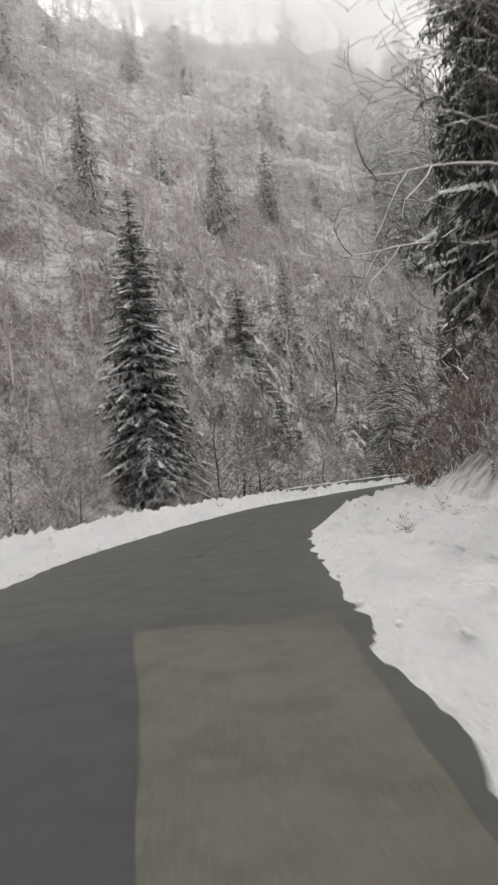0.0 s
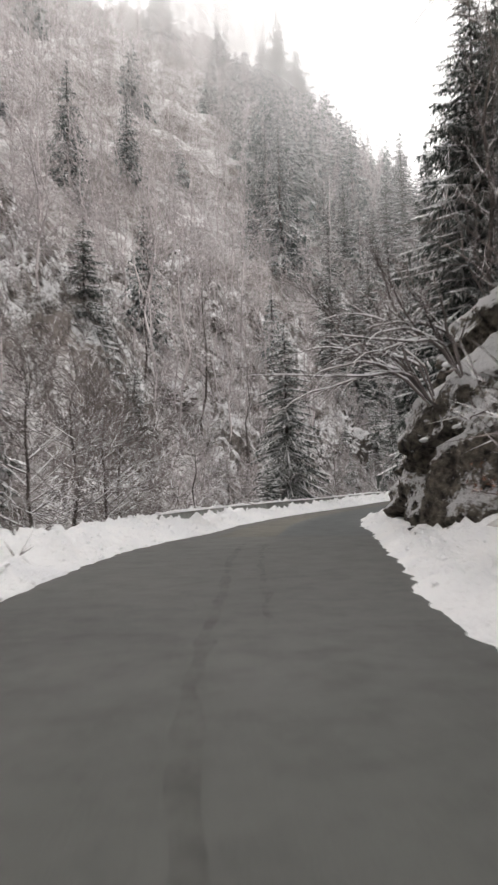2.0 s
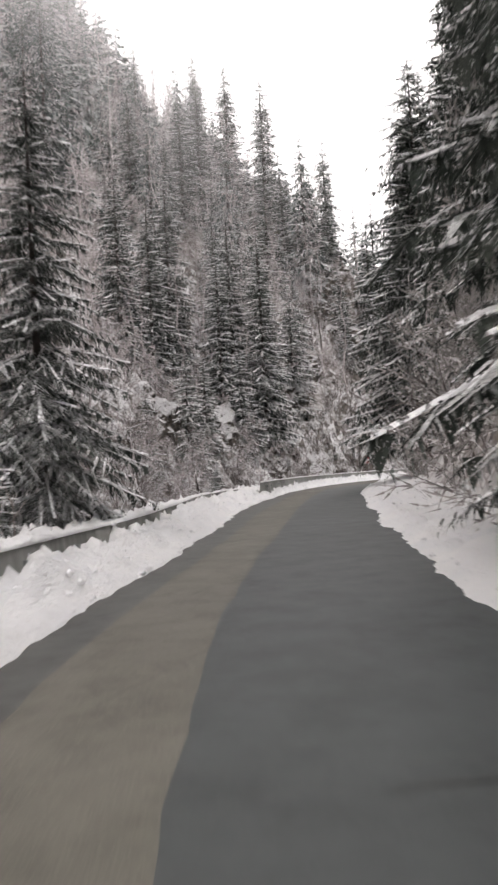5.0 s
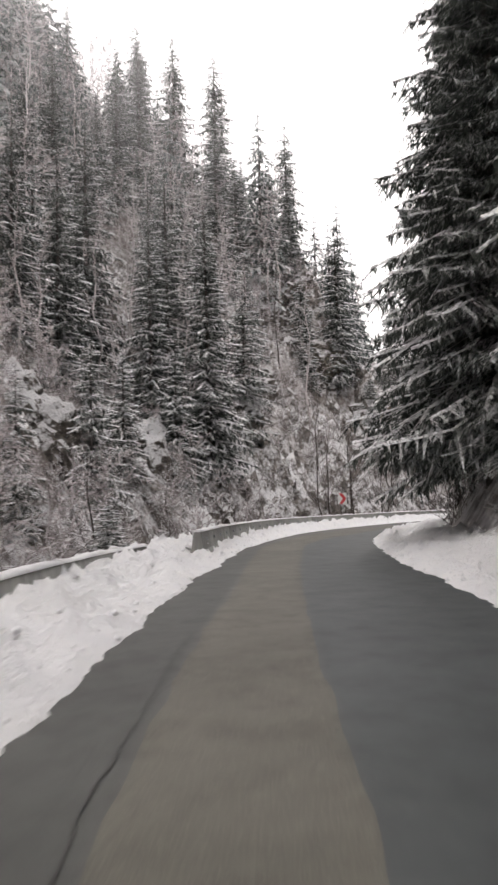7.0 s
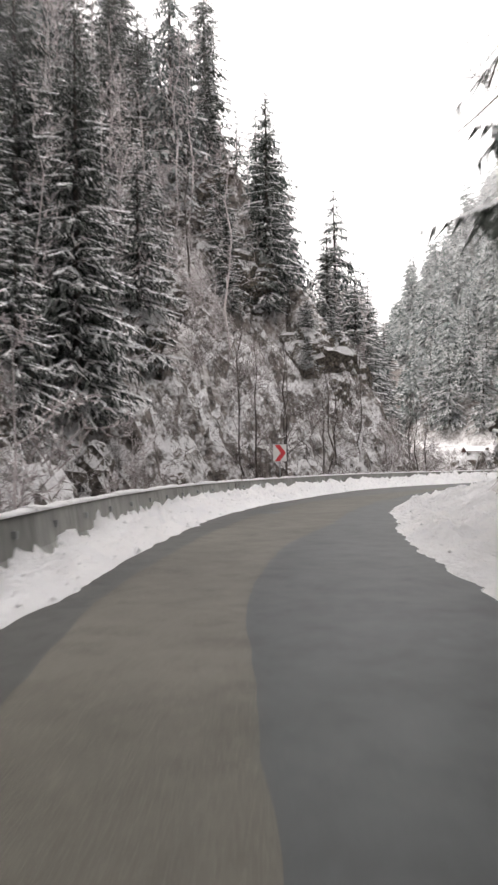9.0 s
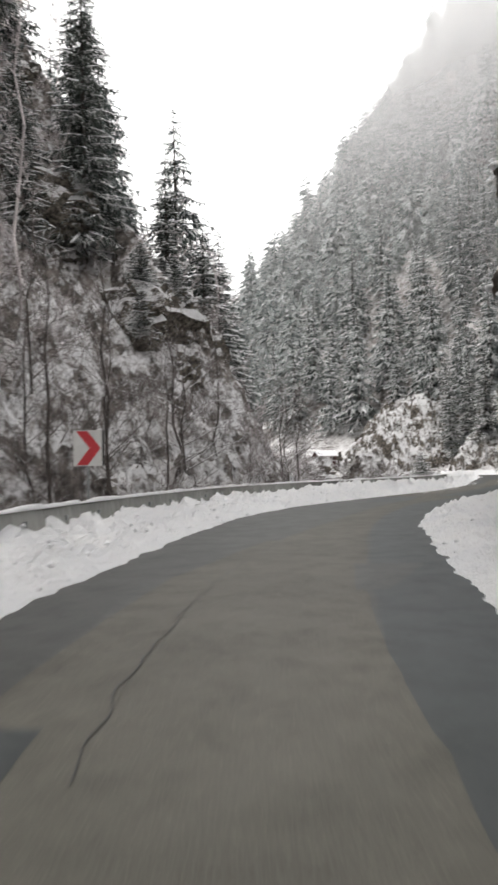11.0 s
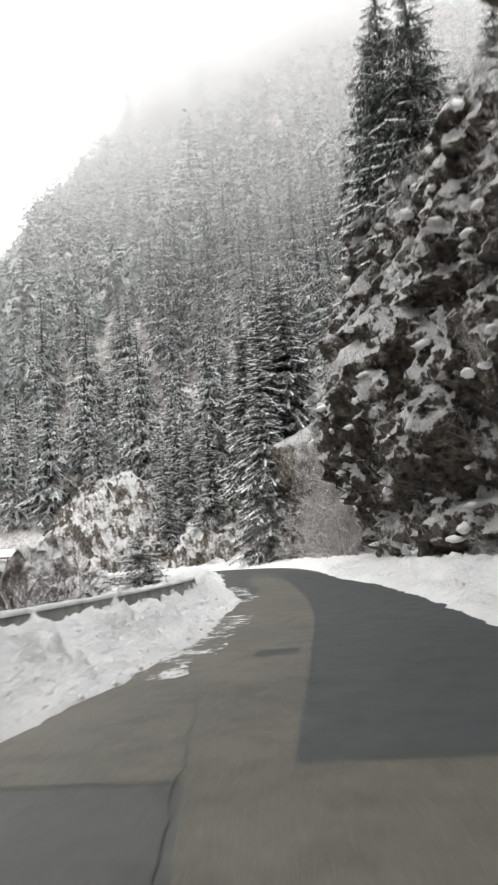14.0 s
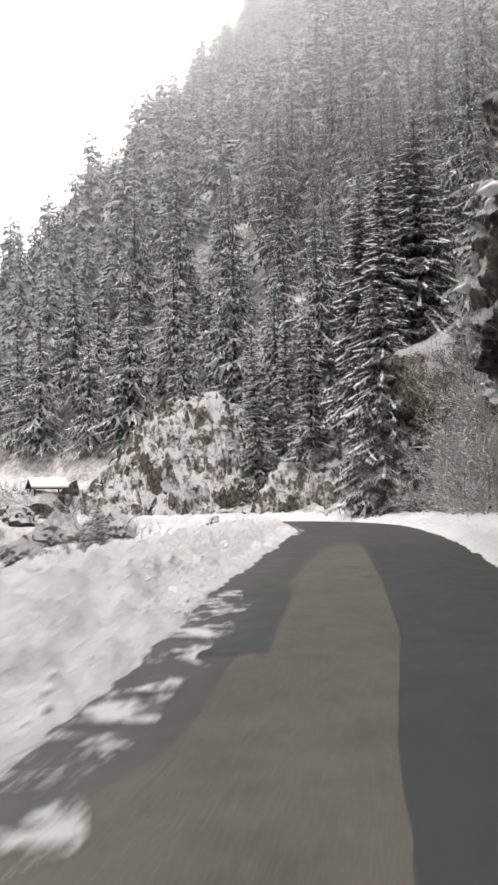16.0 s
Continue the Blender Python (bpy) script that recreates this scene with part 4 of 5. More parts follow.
for x, y, sc in ((48.3, 114.6, 1.1), (46.5, 117.9, 1.1), (40.7, 120.6, 1.1), (44, 116, 0.9), (37, 117, 1.0), (52, 121, 1.0), (33, 115, 0.95)):
    plant(S_SLOPE, x, y, sc, rng=R1)
for x, y, sc in ((164.5, 143.5, 0.75), (167.0, 141.0, 0.85), (169.5, 146.0, 0.8), (164, 137.2, 0.9), (89, 136, 0.9), (95, 138, 1.0), (100, 139, 0.95), (106, 142.5, 1.0), (92, 133, 0.9), (112, 147, 0.9), (76, 140, 1.0), (70, 143, 1.0), (64, 138, 1.0), (57, 134, 0.9), (50, 128, 0.9), (114, 153, 0.7)):
    plant(S_SLOPE, x, y, sc, rng=R1)
for x, y, sc in ((63.7, 120.1, 1.0), (60.6, 116.6, 0.8), (58, 112, 0.9), (62.5, 114.5, 1.0), (66, 118, 0.9), (70, 118.5, 0.8), (73, 121, 0.9), (78, 122, 0.7), (84, 121.5, 0.7), (89, 123.5, 0.8), (9.8, 79.5, 1.2), (6.0, 84.0, 1.3), (68, 132, 1.0), (12.8, 77.0, 0.9)):
    plant(B_THIN, x, y, sc, rng=R1)
for x, y, sc in ((1.6, 52, 0.8), (-3.5, 45.5, 0.8), (-11, 50, 0.9), (-13, 42, 0.9), (-8.5, 34, 0.7), (-7.5, 26, 0.6), (3.5, 56, 0.75), (17, 73, 0.6), (28, 92, 0.6), (48, 108, 0.6), (71, 116.8, 0.6), (76, 118, 0.65), (80.5, 119, 0.7), (86, 120.5, 0.75), (92, 121.5, 0.8), (24, 88, 0.6), (20.5, 80, 0.6), (11.5, 68, 0.7), (33, 97, 0.7), (38, 102, 0.6), (30, 96, 0.6)):
    plant(B_ROUND, x, y, sc, rng=R1)
for x, y, sc in ((-10, 18, 0.8), (6, 61, 0.8),  (22, 84, 0.8), (30, 94, 0.8), (40, 106, 0.8), (74, 121, 0.9), (88, 124, 0.9), (96, 127, 0.8)):
    plant(B_WIDE, x, y, sc * R1.uniform(0.8, 1.1), rng=R1)
for x, y, sc in ((-6, 64, 0.8), (3.5, 69, 0.6), (19, 88.5, 0.55), (27.5, 96, 0.7), (33, 101, 0.9), (38, 108, 0.8), (44, 112, 0.9), (50, 116, 0.8), (56, 121, 1.1), (95, 136, 1.0), (102, 142, 0.9), (90, 133, 1.2), (61, 128, 1.1), (73, 134, 1.0)):
    plant(S_CRAG, x, y, sc * R1.uniform(0.9, 1.1), rng=R1)
for x, y, sc in ((10.2, 61.6, 0.55), (26.2, 83.2, 0.34), (28, 88, 0.5), (36, 98, 0.55), (85.4, 120.9, 0.6), (34, 95, 0.6), (47, 108, 0.6), (95.6, 117.3, 0.62), (108.8, 122.6, 0.28), (44.5, 103.5, 0.5), (52.0, 108.5, 0.45)):
    plant(S_SMALL, x, y, sc, rng=R1)
for x, y, z, sc in ((77.6, 127.6, 12.6, 0.7), (79.6, 126.6, 12.2, 0.62), (81.4, 127.4, 11.6, 0.55), (76.4, 126.4, 9.6, 0.6)):
    plant(S_SMALL, x, y, sc, rng=R1, z=z, label="bushy young spruce white with snow on top of the crag")
# the right bank
for x, y, z, sc in ((151.6, 126.6, 0.6, 1.0), (156.5, 127.5, 5.5, 1.05), (160, 130.5, 9.0, 0.95), (159, 125.0, 12.0, 1.05), (163, 127.5, 15.0, 0.9)):
    plant(S_TALL, x, y, sc, rng=R1, z=z)
for x, y, sc in ((17.2, 50.2, 1.05), (36.9, 77.9, 1.0), (38.9, 80.2, 0.95), (30.0, 65.5, 0.85)):
    plant(S_NEAR, x, y, sc, rng=R1)
plant(S_NEAR, 20.8, 53.9, 1.0, 60)
for x, y, sc in ((22.5, 56.0, 0.95), (41.0, 81.5, 0.95), (35.5, 73.0, 0.9), (64.5, 95.5, 0.85), (10.5, 27.0, 0.9)):
    plant(S_TALL, x, y, sc, rng=R1)
for x, y, sc in ((16, 40, 1.0), (26, 60, 1.0), (44, 82, 1.0), (52, 88, 0.9), (9, 22, 1.0), (33, 70, 0.9)):
    plant(S_THIN, x, y, sc, rng=R1)
for x, y, sc in ((8.5, 24, 1.0), (10, 34, 1.0), (18, 46, 0.9), (24, 56, 1.0), (36, 71, 1.0), (46, 84, 0.9), (12, 40, 0.8), (39.8, 80.8, 0.95), (42.0, 84.5, 1.0), (43.5, 83.0, 1.0), (41.5, 80.0, 1.05), (45.5, 86.5, 0.95), (48.5, 88.8, 0.9), (47.2, 86.0, 1.1), (10.4, 36.5, 0.9), (12.5, 41.5, 1.0), (9.6, 33.0, 0.85)):
    plant(B_TALL, x, y, sc, rng=R1)
for x, y in ((6.3, 20.5), (5.9, 25.0), (6.4, 28.0), (6.2, 23.0), (5.6, 18.2), (6.3, 16.4)):
    plant(BUSH_B, x, y, R1.uniform(0.8, 1.2), rng=R1)
plant(BUSH_B, 2.7, 12.8, 0.4, rng=R1)
plant(BUSH_B, 3.2, 12.0, 0.45, rng=R1)
for x, y, sc in ((5.7, 19.6, 0.9), (5.9, 18.6, 0.8), (5.4, 16.8, 0.7), (6.6, 21.4, 1.0), (5.7, 21.6, 0.8), (6.9, 19.4, 1.1), (7.0, 17.6, 1.0)):
    plant(BUSH_A, x, y, sc, rng=R1)
for k in range(24):
    s = R1.uniform(36, 66)
    x, y = (float(v) for v in on_road(s, float(half_width(s)) + float(shoulder_right(s)) + R1.uniform(0.2, 2.2)))
    plant(R1.choice((BUSH_A, BUSH_C, BUSH_C)), x, y, R1.uniform(0.5, 0.9), rng=R1)
for k in range(60):
    s = R1.uniform(66, 225)
    d = float(half_width(s)) + float(shoulder_right(s)) + R1.uniform(0.0, 2.5)
    x, y = (float(v) for v in on_road(s, d))
    plant(R1.choice((BUSH_A, BUSH_C)), x, y, R1.uniform(0.5, 1.0), rng=R1)
for k in range(200):
    s = R1.uniform(32, 212)
    d = -float(half_width(s)) - R1.uniform(3.6, 17)
    x, y = (float(v) for v in on_road(s, d))
    plant(R1.choice((BUSH_A, BUSH_A, BUSH_C)), x, y, R1.uniform(0.6, 1.5), rng=R1, z=height_at(x, y) + (0.6 if 92 < s < 210 and d < -9 else 0.0))

for x, y, sc in ((146.5, 119.0, 1.5), (149, 121.5, 1.3), (143, 118, 1.2), (151.5, 124, 1.0)):
    plant(B_WIDE, x, y, sc, rng=R1, z=0.4)

# a shrub whose snowy arms arch over the road from the rock
def arching_shrub(seed, arms, length):
    rng = np.random.default_rng(seed)
    top = empty("arching_shrub", pose(0, 0, -500), "leafless shrub whose snowy branches arch over the road", "shrub")
    root, main, fine = [], [], []
    for k in range(arms):
        a = rng.normal(math.pi, 0.35)
        d = np.array([math.cos(a), math.sin(a), rng.uniform(0.35, 1.3)])
        p = np.array([rng.normal(0, 0.22), rng.normal(0, 0.22), rng.normal(0.1, 0.22)])
        root.append((np.array([0.8, 0, -1.2]), p, 0.025, 0.042, 6))
        ln, n = length * rng.uniform(0.6, 1.15), 10
        for i in range(n):
            d = d / np.linalg.norm(d) + np.array([rng.normal(0, 0.15), rng.normal(0, 0.17), -0.06 + rng.normal(0, 0.14)])
            q = p + d / np.linalg.norm(d) * ln / n
            r0 = 0.042 * (1 - i / n) + 0.007
            main.append((p, q, r0, 0.042 * (1 - (i + 1) / n) + 0.007, 6))
            for j in range(4 if i > 2 else 1):
                e = d + rng.normal(0, 0.5, 3)
                e = e / np.linalg.norm(e) * ln * rng.uniform(0.06, 0.28)
                o = p + (q - p) * rng.random()
                m = o + e * 0.5 + np.array([0, 0, 0.03])
                fine += [(o, m, r0 * 0.45, r0 * 0.3, 4), (m, o + e, r0 * 0.3, 0.004, 4), (m, m + rng.normal(0, 0.18, 3) + e * 0.4, 0.008, 0.003, 3)]
            p = q
    child("stem", mesh_of("stem", *join_tubes(root + main), TWIG_M, True), top)
    loose("twig_spray", mesh_of("twig_spray", *join_list(fine), TWIG_M), top)
    loose("snow_load", mesh_of("snow_load", *snow_along(main + fine), POWDER_M), top, "snow lying along the branches")
    return top


def join_list(segments):
    """Like join_tubes, for tubes of unlike side counts, as triangles."""
    V, F, n = [], [], 0
    for seg in segments:
        v, f = tube(*seg)
        V.append(v)
        F.append(quads(f) + n)
        n += len(v)
    return np.concatenate(V), np.concatenate(F)


ARCH = arching_shrub(31, 11, 4.6)
for x, y, z, sc, yaw in ((8.3, 38.6, 4.1, 0.9, -8), (8.6, 37.4, 4.7, 0.8, 12)):
    plant(ARCH, x, y, sc, yaw, z)


OVER = tree_model(33, "overhanging_tree", "leafless tree whose snowy limbs hang over the road", "tree", height=9.5, limbs=9, subs=6, twigs=4, lean=(-0.10, 0), spread=0.80, thick=0.012, low=0.25, steep=0.45, sides=5, arch=0.07, aim=math.pi)
for x, y, sc, yaw in ((8.0, 17.5, 0.9, 14), (9.5, 25.0, 1.05, 10), (40.5, 80.0, 0.8, -50)):
    plant(OVER, x, y, sc, yaw)


# ---- far woods: many trees in one mesh each ----
def wood(name, label, spots, models, material, category="woods"):
    V, F, M, n = [], [], [], 0
    rng = np.random.default_rng(len(spots))
    for x, y, z, sc in spots:
        v, f, *m = models[rng.integers(len(models))]
        a = rng.uniform(0, 6.283)
        c, s = math.cos(a) * sc, math.sin(a) * sc
        lift = sc * rng.uniform(0.9, 1.15)
        V.append(np.stack([v[:, 0] * c - v[:, 1] * s + x, v[:, 0] * s + v[:, 1] * c + y, v[:, 2] * lift + z - 0.4], 1))
        F.append(f + n)
        M.append(m[0] if m else np.zeros(len(f), int))
        n += len(v)
    ob = new(name, mesh_of(name, np.concatenate(V), np.concatenate(F), material, False, np.concatenate(M), POWDER_M))
    tagged(ob, label, category, kind="stuff")


def ribbons(rng, segments):
    """Thin flat tapering twigs."""
    p = np.array([g[0] for g in segments])
    e = np.array([g[1] for g in segments])
    r = np.array([g[2] for g in segments])[:, None]
    d = e - p
    w = np.cross(d, rng.normal(0, 1, d.shape) * np.array([1, 1, 0.4]))
    w = w / (np.linalg.norm(w, axis=1)[:, None] + 1e-9) * r * 1.3
    v = np.stack([p - w, p + w, e + d * 0.15], 1).reshape(-1, 3)
    return v, np.arange(len(p) * 3).reshape(-1, 3)


def low_bare(seed, height, limbs, subs, twigs=4, **kw):
    rng = np.random.default_rng(seed)
    shape = dict(spread=0.24, thick=0.0048, low=0.25, steep=1.2)
    shape.update(kw)
    trunk, br = bare_tree(rng, height=height, limbs=limbs, subs=subs, twigs=twigs, **shape)
    trunk[0] = (np.array([0, 0, -1.5]), *trunk[0][1:])
    v, f = join_tubes([(p, e, a, b, 4) for p, e, a, b, _ in trunk])
    v2, f2 = ribbons(rng, [(p, e, max(a, 0.022)) for p, e, a, b, _ in br])
    return np.concatenate([v, v2]), np.concatenate([quads(f), f2 + len(v)])


def low_brush(seed, size, stems):
    rng = np.random.default_rng(seed)
    segs = []
    for k in range(stems):
        p = np.array([rng.normal(0, 0.35), rng.normal(0, 0.35), -0.3]) * size
        d = np.array([rng.normal(0, 0.5), rng.normal(0, 0.5), 1.0])
        for i in range(3):
            d = d + np.array([rng.normal(0, 0.25), rng.normal(0, 0.25), -0.12])
            e = p + d / np.linalg.norm(d) * size * rng.uniform(0.25, 0.42)
            segs.append((p, e, 0.016))
            for j in range(3):
                o = p + (e - p) * rng.random()
                segs.append((o, o + (d * 0.6 + rng.normal(0, 0.6, 3)) * size * rng.uniform(0.1, 0.25), 0.011))
            p = e
    return ribbons(rng, segs)


def scatter(rng, count, box_, keep, apart=0.0):
    """Random places, thinned by keep(x, y, valley distance, road distance, height)."""
    x, y = rng.uniform(box_[0], box_[2], count), rng.uniform(box_[1], box_[3], count)
    _, vd = nearest(x, y, VALLEY, VN)
    ri, rd = nearest(x, y, RD, RN, 4)
    rd = np.where(rd > 0, rd - RD[ri, 2] - shoulder_right(RS[ri]), rd)
    z = ground_height(x, y)
    ok = keep(x, y, vd, rd, z) > rng.random(count)
    spots = np.stack([x, y, z], 1)[ok]
    if not apart:
        return spots
    taken, out = {}, []
    for p in spots:
        k = (int(p[0] // apart), int(p[1] // apart))
        near = [q for i in (-1, 0, 1) for j in (-1, 0, 1) for q in taken.get((k[0] + i, k[1] + j), ())]
        if all((q[0] - p[0]) ** 2 + (q[1] - p[1]) ** 2 > apart * apart for q in near):
            taken.setdefault(k, []).append(p)
            out.append(p)
    return np.array(out)


# lines of sight that no tree of the woods stands in: along, and how wide
OPEN = ((-0.5, 4, -7.4, 61, 4.2), (0, 15, -7.4, 61, 4.0), (-0.5, 4, 0.6, 77, 2.5), (0, 20, 0.6, 77, 3.0), (1, 28, 12.3, 63.2, 3.2), (4, 38, 12.3, 63.2, 3.0), (-0.5, 10, -0.5, 49, 2.5), (47, 96, 55.4, 107.3, 1.5), (38, 89, 55.4, 107.3, 1.5), (66, 105, 153, 160, 3.0), (88, 110, 153, 160, 4.0), (20.6, 67.4, 62.6, 123.4, 2.5), (20.6, 67.4, 78, 132, 2.0), (43, 93, 80, 129, 4.5))


def sight(x, y):
    free = np.ones(np.shape(x), bool)
    for ax, ay, bx, by, w in OPEN:
        t = np.clip(((x - ax) * (bx - ax) + (y - ay) * (by - ay)) / ((bx - ax) ** 2 + (by - ay) ** 2), 0, 1)
        free &= np.hypot(x - ax - t * (bx - ax), y - ay - t * (by - ay)) > w
    return free


LOW_SPRUCES = [low_spruce(60 + i, h, r, w) for i, (h, r, w) in enumerate(((17, 4.1, 150), (14, 3.7, 135), (19, 4.4, 160), (10, 3.0, 100), (18, 3.8, 150)))]
LOW_BARES = [low_bare(80 + i, h, l, sb, 3) for i, (h, l, sb) in enumerate(((16, 13, 5), (18, 14, 5), (13, 12, 5), (15, 12, 5)))]
LOW_WIDE = [low_bare(90 + i, h, 13, 7, 5, spread=0.5, thick=0.007, low=0.06, steep=0.7) for i, h in enumerate((6, 5, 7))]
BRUSH = [low_brush(95 + i, sz, 11) for i, sz in enumerate((1.8, 1.4, 2.3))]
rngw = np.random.default_rng(77)


def with_scale(p, lo, hi):
    return [(*q, s) for q, s in zip(p, rngw.uniform(lo, hi, len(p)))]


def conifer_side(x, y):
    return smooth(14, 34, x - 0.15 * (y - 100))


far_slope = scatter(rngw, 13000, (150, 90, 356, 330), lambda x, y, vd, rd, z: np.where((z > 9.5) & (vd > 0) & (x > 158), 0.75 * (0.45 + 1.1 * (fbm(x / 14, y / 14, 71) > 0.38)), 0), 4.9)
far_slope = np.array(with_scale(far_slope, 0.8, 1.45))
far_slope = far_slope[np.argsort(np.hypot(far_slope[:, 0] - 150, far_slope[:, 1] - 142))]
for x, y, z, sc in far_slope[:100]:
    plant(SLOPE_SPRUCES[rngw.choice((0, 0, 1, 2))], float(x), float(y), float(sc), float(rngw.uniform(0, 360)), float(z) - 0.3, label="snowy spruce, needles paled for haze, in the dense wood on the far slope")
wood("spruce_wood_far_slope", "dense snowy spruce wood, needles paled for haze, on the steep far slope", far_slope[100:], LOW_SPRUCES, FARNEEDLE_M)
left_con = scatter(rngw, 5000, (-90, 10, 170, 250), lambda x, y, vd, rd, z: np.where((-vd > np.where(x < 80, 20, 14)) & (-vd < 105) & sight(x, y), (0.03 + 0.36 * conifer_side(x, y)) * (0.25 + 1.2 * (fbm(x / 9, y / 9, 73) > 0.47)), 0), 3.0)
left_con = np.array([(x, y, z, sc * (1.2 if x > 30 else 1.0)) for x, y, z, sc in with_scale(left_con, 0.65, 1.2)])
left_con = left_con[np.argsort(np.abs(nearest(left_con[:, 0], left_con[:, 1], RD, RN, 4)[1]))]
for x, y, z, sc in left_con[:100]:
    plant(SLOPE_SPRUCES[rngw.integers(len(SLOPE_SPRUCES))], float(x), float(y), float(sc), float(rngw.uniform(0, 360)), float(z) - 0.3)
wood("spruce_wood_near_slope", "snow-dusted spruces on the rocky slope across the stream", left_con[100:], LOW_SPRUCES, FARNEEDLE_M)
left_bare = scatter(rngw, 11000, (-80, 20, 140, 230), lambda x, y, vd, rd, z: np.where((-vd > 11) & (-vd < 128) & sight(x, y), 0.8 - 0.5 * conifer_side(x, y), 0), 3.3)
wood("leafless_wood", "grey leafless beech wood with frost, twigs paled for haze, on the slope", with_scale(left_bare, 0.85, 1.3), LOW_BARES, FARTWIG_M)
young = scatter(rngw, 7600, (-60, 0, 170, 190), lambda x, y, vd, rd, z: np.where((-vd > 5) & (-vd < 48) & sight(x, y), np.where(x < 100, 0.48, 0.25), np.where((rd > 4.5) & (rd < 18) & (x < 150), 0.12, 0)), 1.6)
wood("young_leafless_wood", "tangle of young leafless trees with frost, twigs paled for haze, on the banks", with_scale(young, 0.5, 1.1), LOW_WIDE, FARTWIG_M)
far_bare = scatter(rngw, 2400, (150, 90, 320, 260), lambda x, y, vd, rd, z: np.where((z > 7) & (vd > 0) & (x > 154), 0.30, 0), 4.0)
wood("leafless_wood_far_slope", "pale leafless trees between the spruces of the far slope", with_scale(far_bare, 0.5, 1.0), LOW_BARES, PALETWIG_M)
right_con = scatter(rngw, 1500, (0, -20, 160, 125), lambda x, y, vd, rd, z: np.where((rd > 6) & (rd < 36), 0.28, 0), 3.0)
wood("spruce_wood_above_road", "dark spruces on the slope above the road", with_scale(right_con, 0.7, 1.1), LOW_SPRUCES, FARNEEDLE_M)
undergrowth = scatter(rngw, 26000, (-40, 5, 190, 175), lambda x, y, vd, rd, z: np.where((-vd > 2.6) & (-vd < 34), 0.50, np.where((rd > 1.0) & (rd < 11), 0.6, 0)))
wood("undergrowth", "snow-dusted bare brushwood covering the banks", with_scale(undergrowth + np.array([0, 0, 0.35]), 0.55, 1.5), BRUSH, TWIG_M, "brushwood")
road_spots = [(float(x), float(y), height_at(float(x), float(y)), sc) for s, d, sc in zip(rngw.uniform(86, 112, 26), rngw.uniform(2.0, 5.5, 26), rngw.uniform(0.5, 1.0, 26)) for x, y in [on_road(s, half_width(s) + d)]]
wood("frosted_roadside_trees", "thin frosted leafless trees leaning beside the road", road_spots, LOW_WIDE, PALETWIG_M, "trees")


def low_bank(x, y, vd, rd, z):
    i, d = nearest(x, y, RD, RN, 4)
    return np.where((d < 0) & (vd > -4) & (RS[i] > 200) & (-d - RD[i, 2] > np.interp(RS[i], [200, 222, 232, 280], [3.5, 4.0, 9.0, 10.0])) & (x < 158), 1.0, 0)


scrub = scatter(rngw, 3000, (98, 116, 158, 172), lambda *a: 0.25 * low_bank(*a))
wood("stream_scrub", "low snowy scrub on the stream bank", with_scale(scrub, 0.3, 0.8), BRUSH, TWIG_M, "scrub")
bend_spots = [(float(a), float(b), max(0.2, height_at(float(a), float(b))), sc) for a, b, sc in zip(rngw.uniform(136, 166, 230), rngw.uniform(110, 131, 230), rngw.uniform(0.6, 1.3, 230)) if nearest(np.array([a]), np.array([b]), RD, RN)[1][0] > 6.0]
wood("frosted_thicket", "thicket of pale frosted leafless trees beside the rock in the bend", bend_spots, LOW_WIDE, PALETWIG_M, "thicket")


# ---- rocks and cliffs ----
def rock_mesh(name, seed, size, detail=4):
    """A craggy block: a ball cut by random planes into facets, then roughened."""
    rng = random.Random(seed + 100)
    planes = []
    for k in range(16):
        d = Vector((rng.gauss(0, 1), rng.gauss(0, 1), rng.gauss(0, 0.8))).normalized()
        planes.append((d, rng.uniform(0.5, 0.85)))
    bm = bmesh.new()
    bmesh.ops.create_icosphere(bm, subdivisions=detail, radius=1.0)
    off = Vector((seed * 3.7, seed * 1.3, seed * 7.1))
    for v in bm.verts:
        p = v.co.normalized()
        r = min([1.0] + [c / max(p.dot(d), 1e-3) for d, c in planes if p.dot(d) > 0])
        layer = 0.03 * (math.floor(5 * (p.z * r + 0.3 * noise.noise(p * 1.5 + off))) % 2)
        r = r + layer + 0.16 * noise.noise(p * 2.5 + off) + 0.10 * noise.noise(p * 6 + off) + 0.05 * noise.noise(p * 14 + off)
        v.co = Vector((p.x * r * size[0], p.y * r * size[1], p.z * r * size[2]))
    me = bpy.data.meshes.new(name)
    bm.to_mesh(me)
    bm.free()
    me.materials.append(SNOWROCK_M)
    return me


ROCKS = [rock_mesh("rock", i, (1.0, 0.8, 0.9)) for i in range(5)]
STONES = [rock_mesh("stone", 10 + i, (1.0, 0.8, 0.8), 3) for i in range(4)]
CRAGS = [rock_mesh("crag", 40 + i, (1.0, 0.85, 0.95)) for i in range(3)]
for me in CRAGS:
    me.materials[0] = ROCK_M
R2 = random.Random(9)


def rock(x, y, size, sink=0.35, stretch=1.0, label="dark rock outcrop with snow on its ledges", z=None, meshes=None):
    ob = new("rock_outcrop", R2.choice(meshes or (ROCKS if size > 1.7 else STONES)))
    z = height_at(x, y) if z is None else z
    ob.matrix_world = pose(x, y, z + size * stretch * 0.8 * (0.5 - sink), R2.uniform(-15, 15), R2.uniform(-15, 15), R2.uniform(0, 360)) @ Matrix.Diagonal((size, size, size * stretch, 1))
    return tagged(ob, label, "rock", "rocks on the slopes")


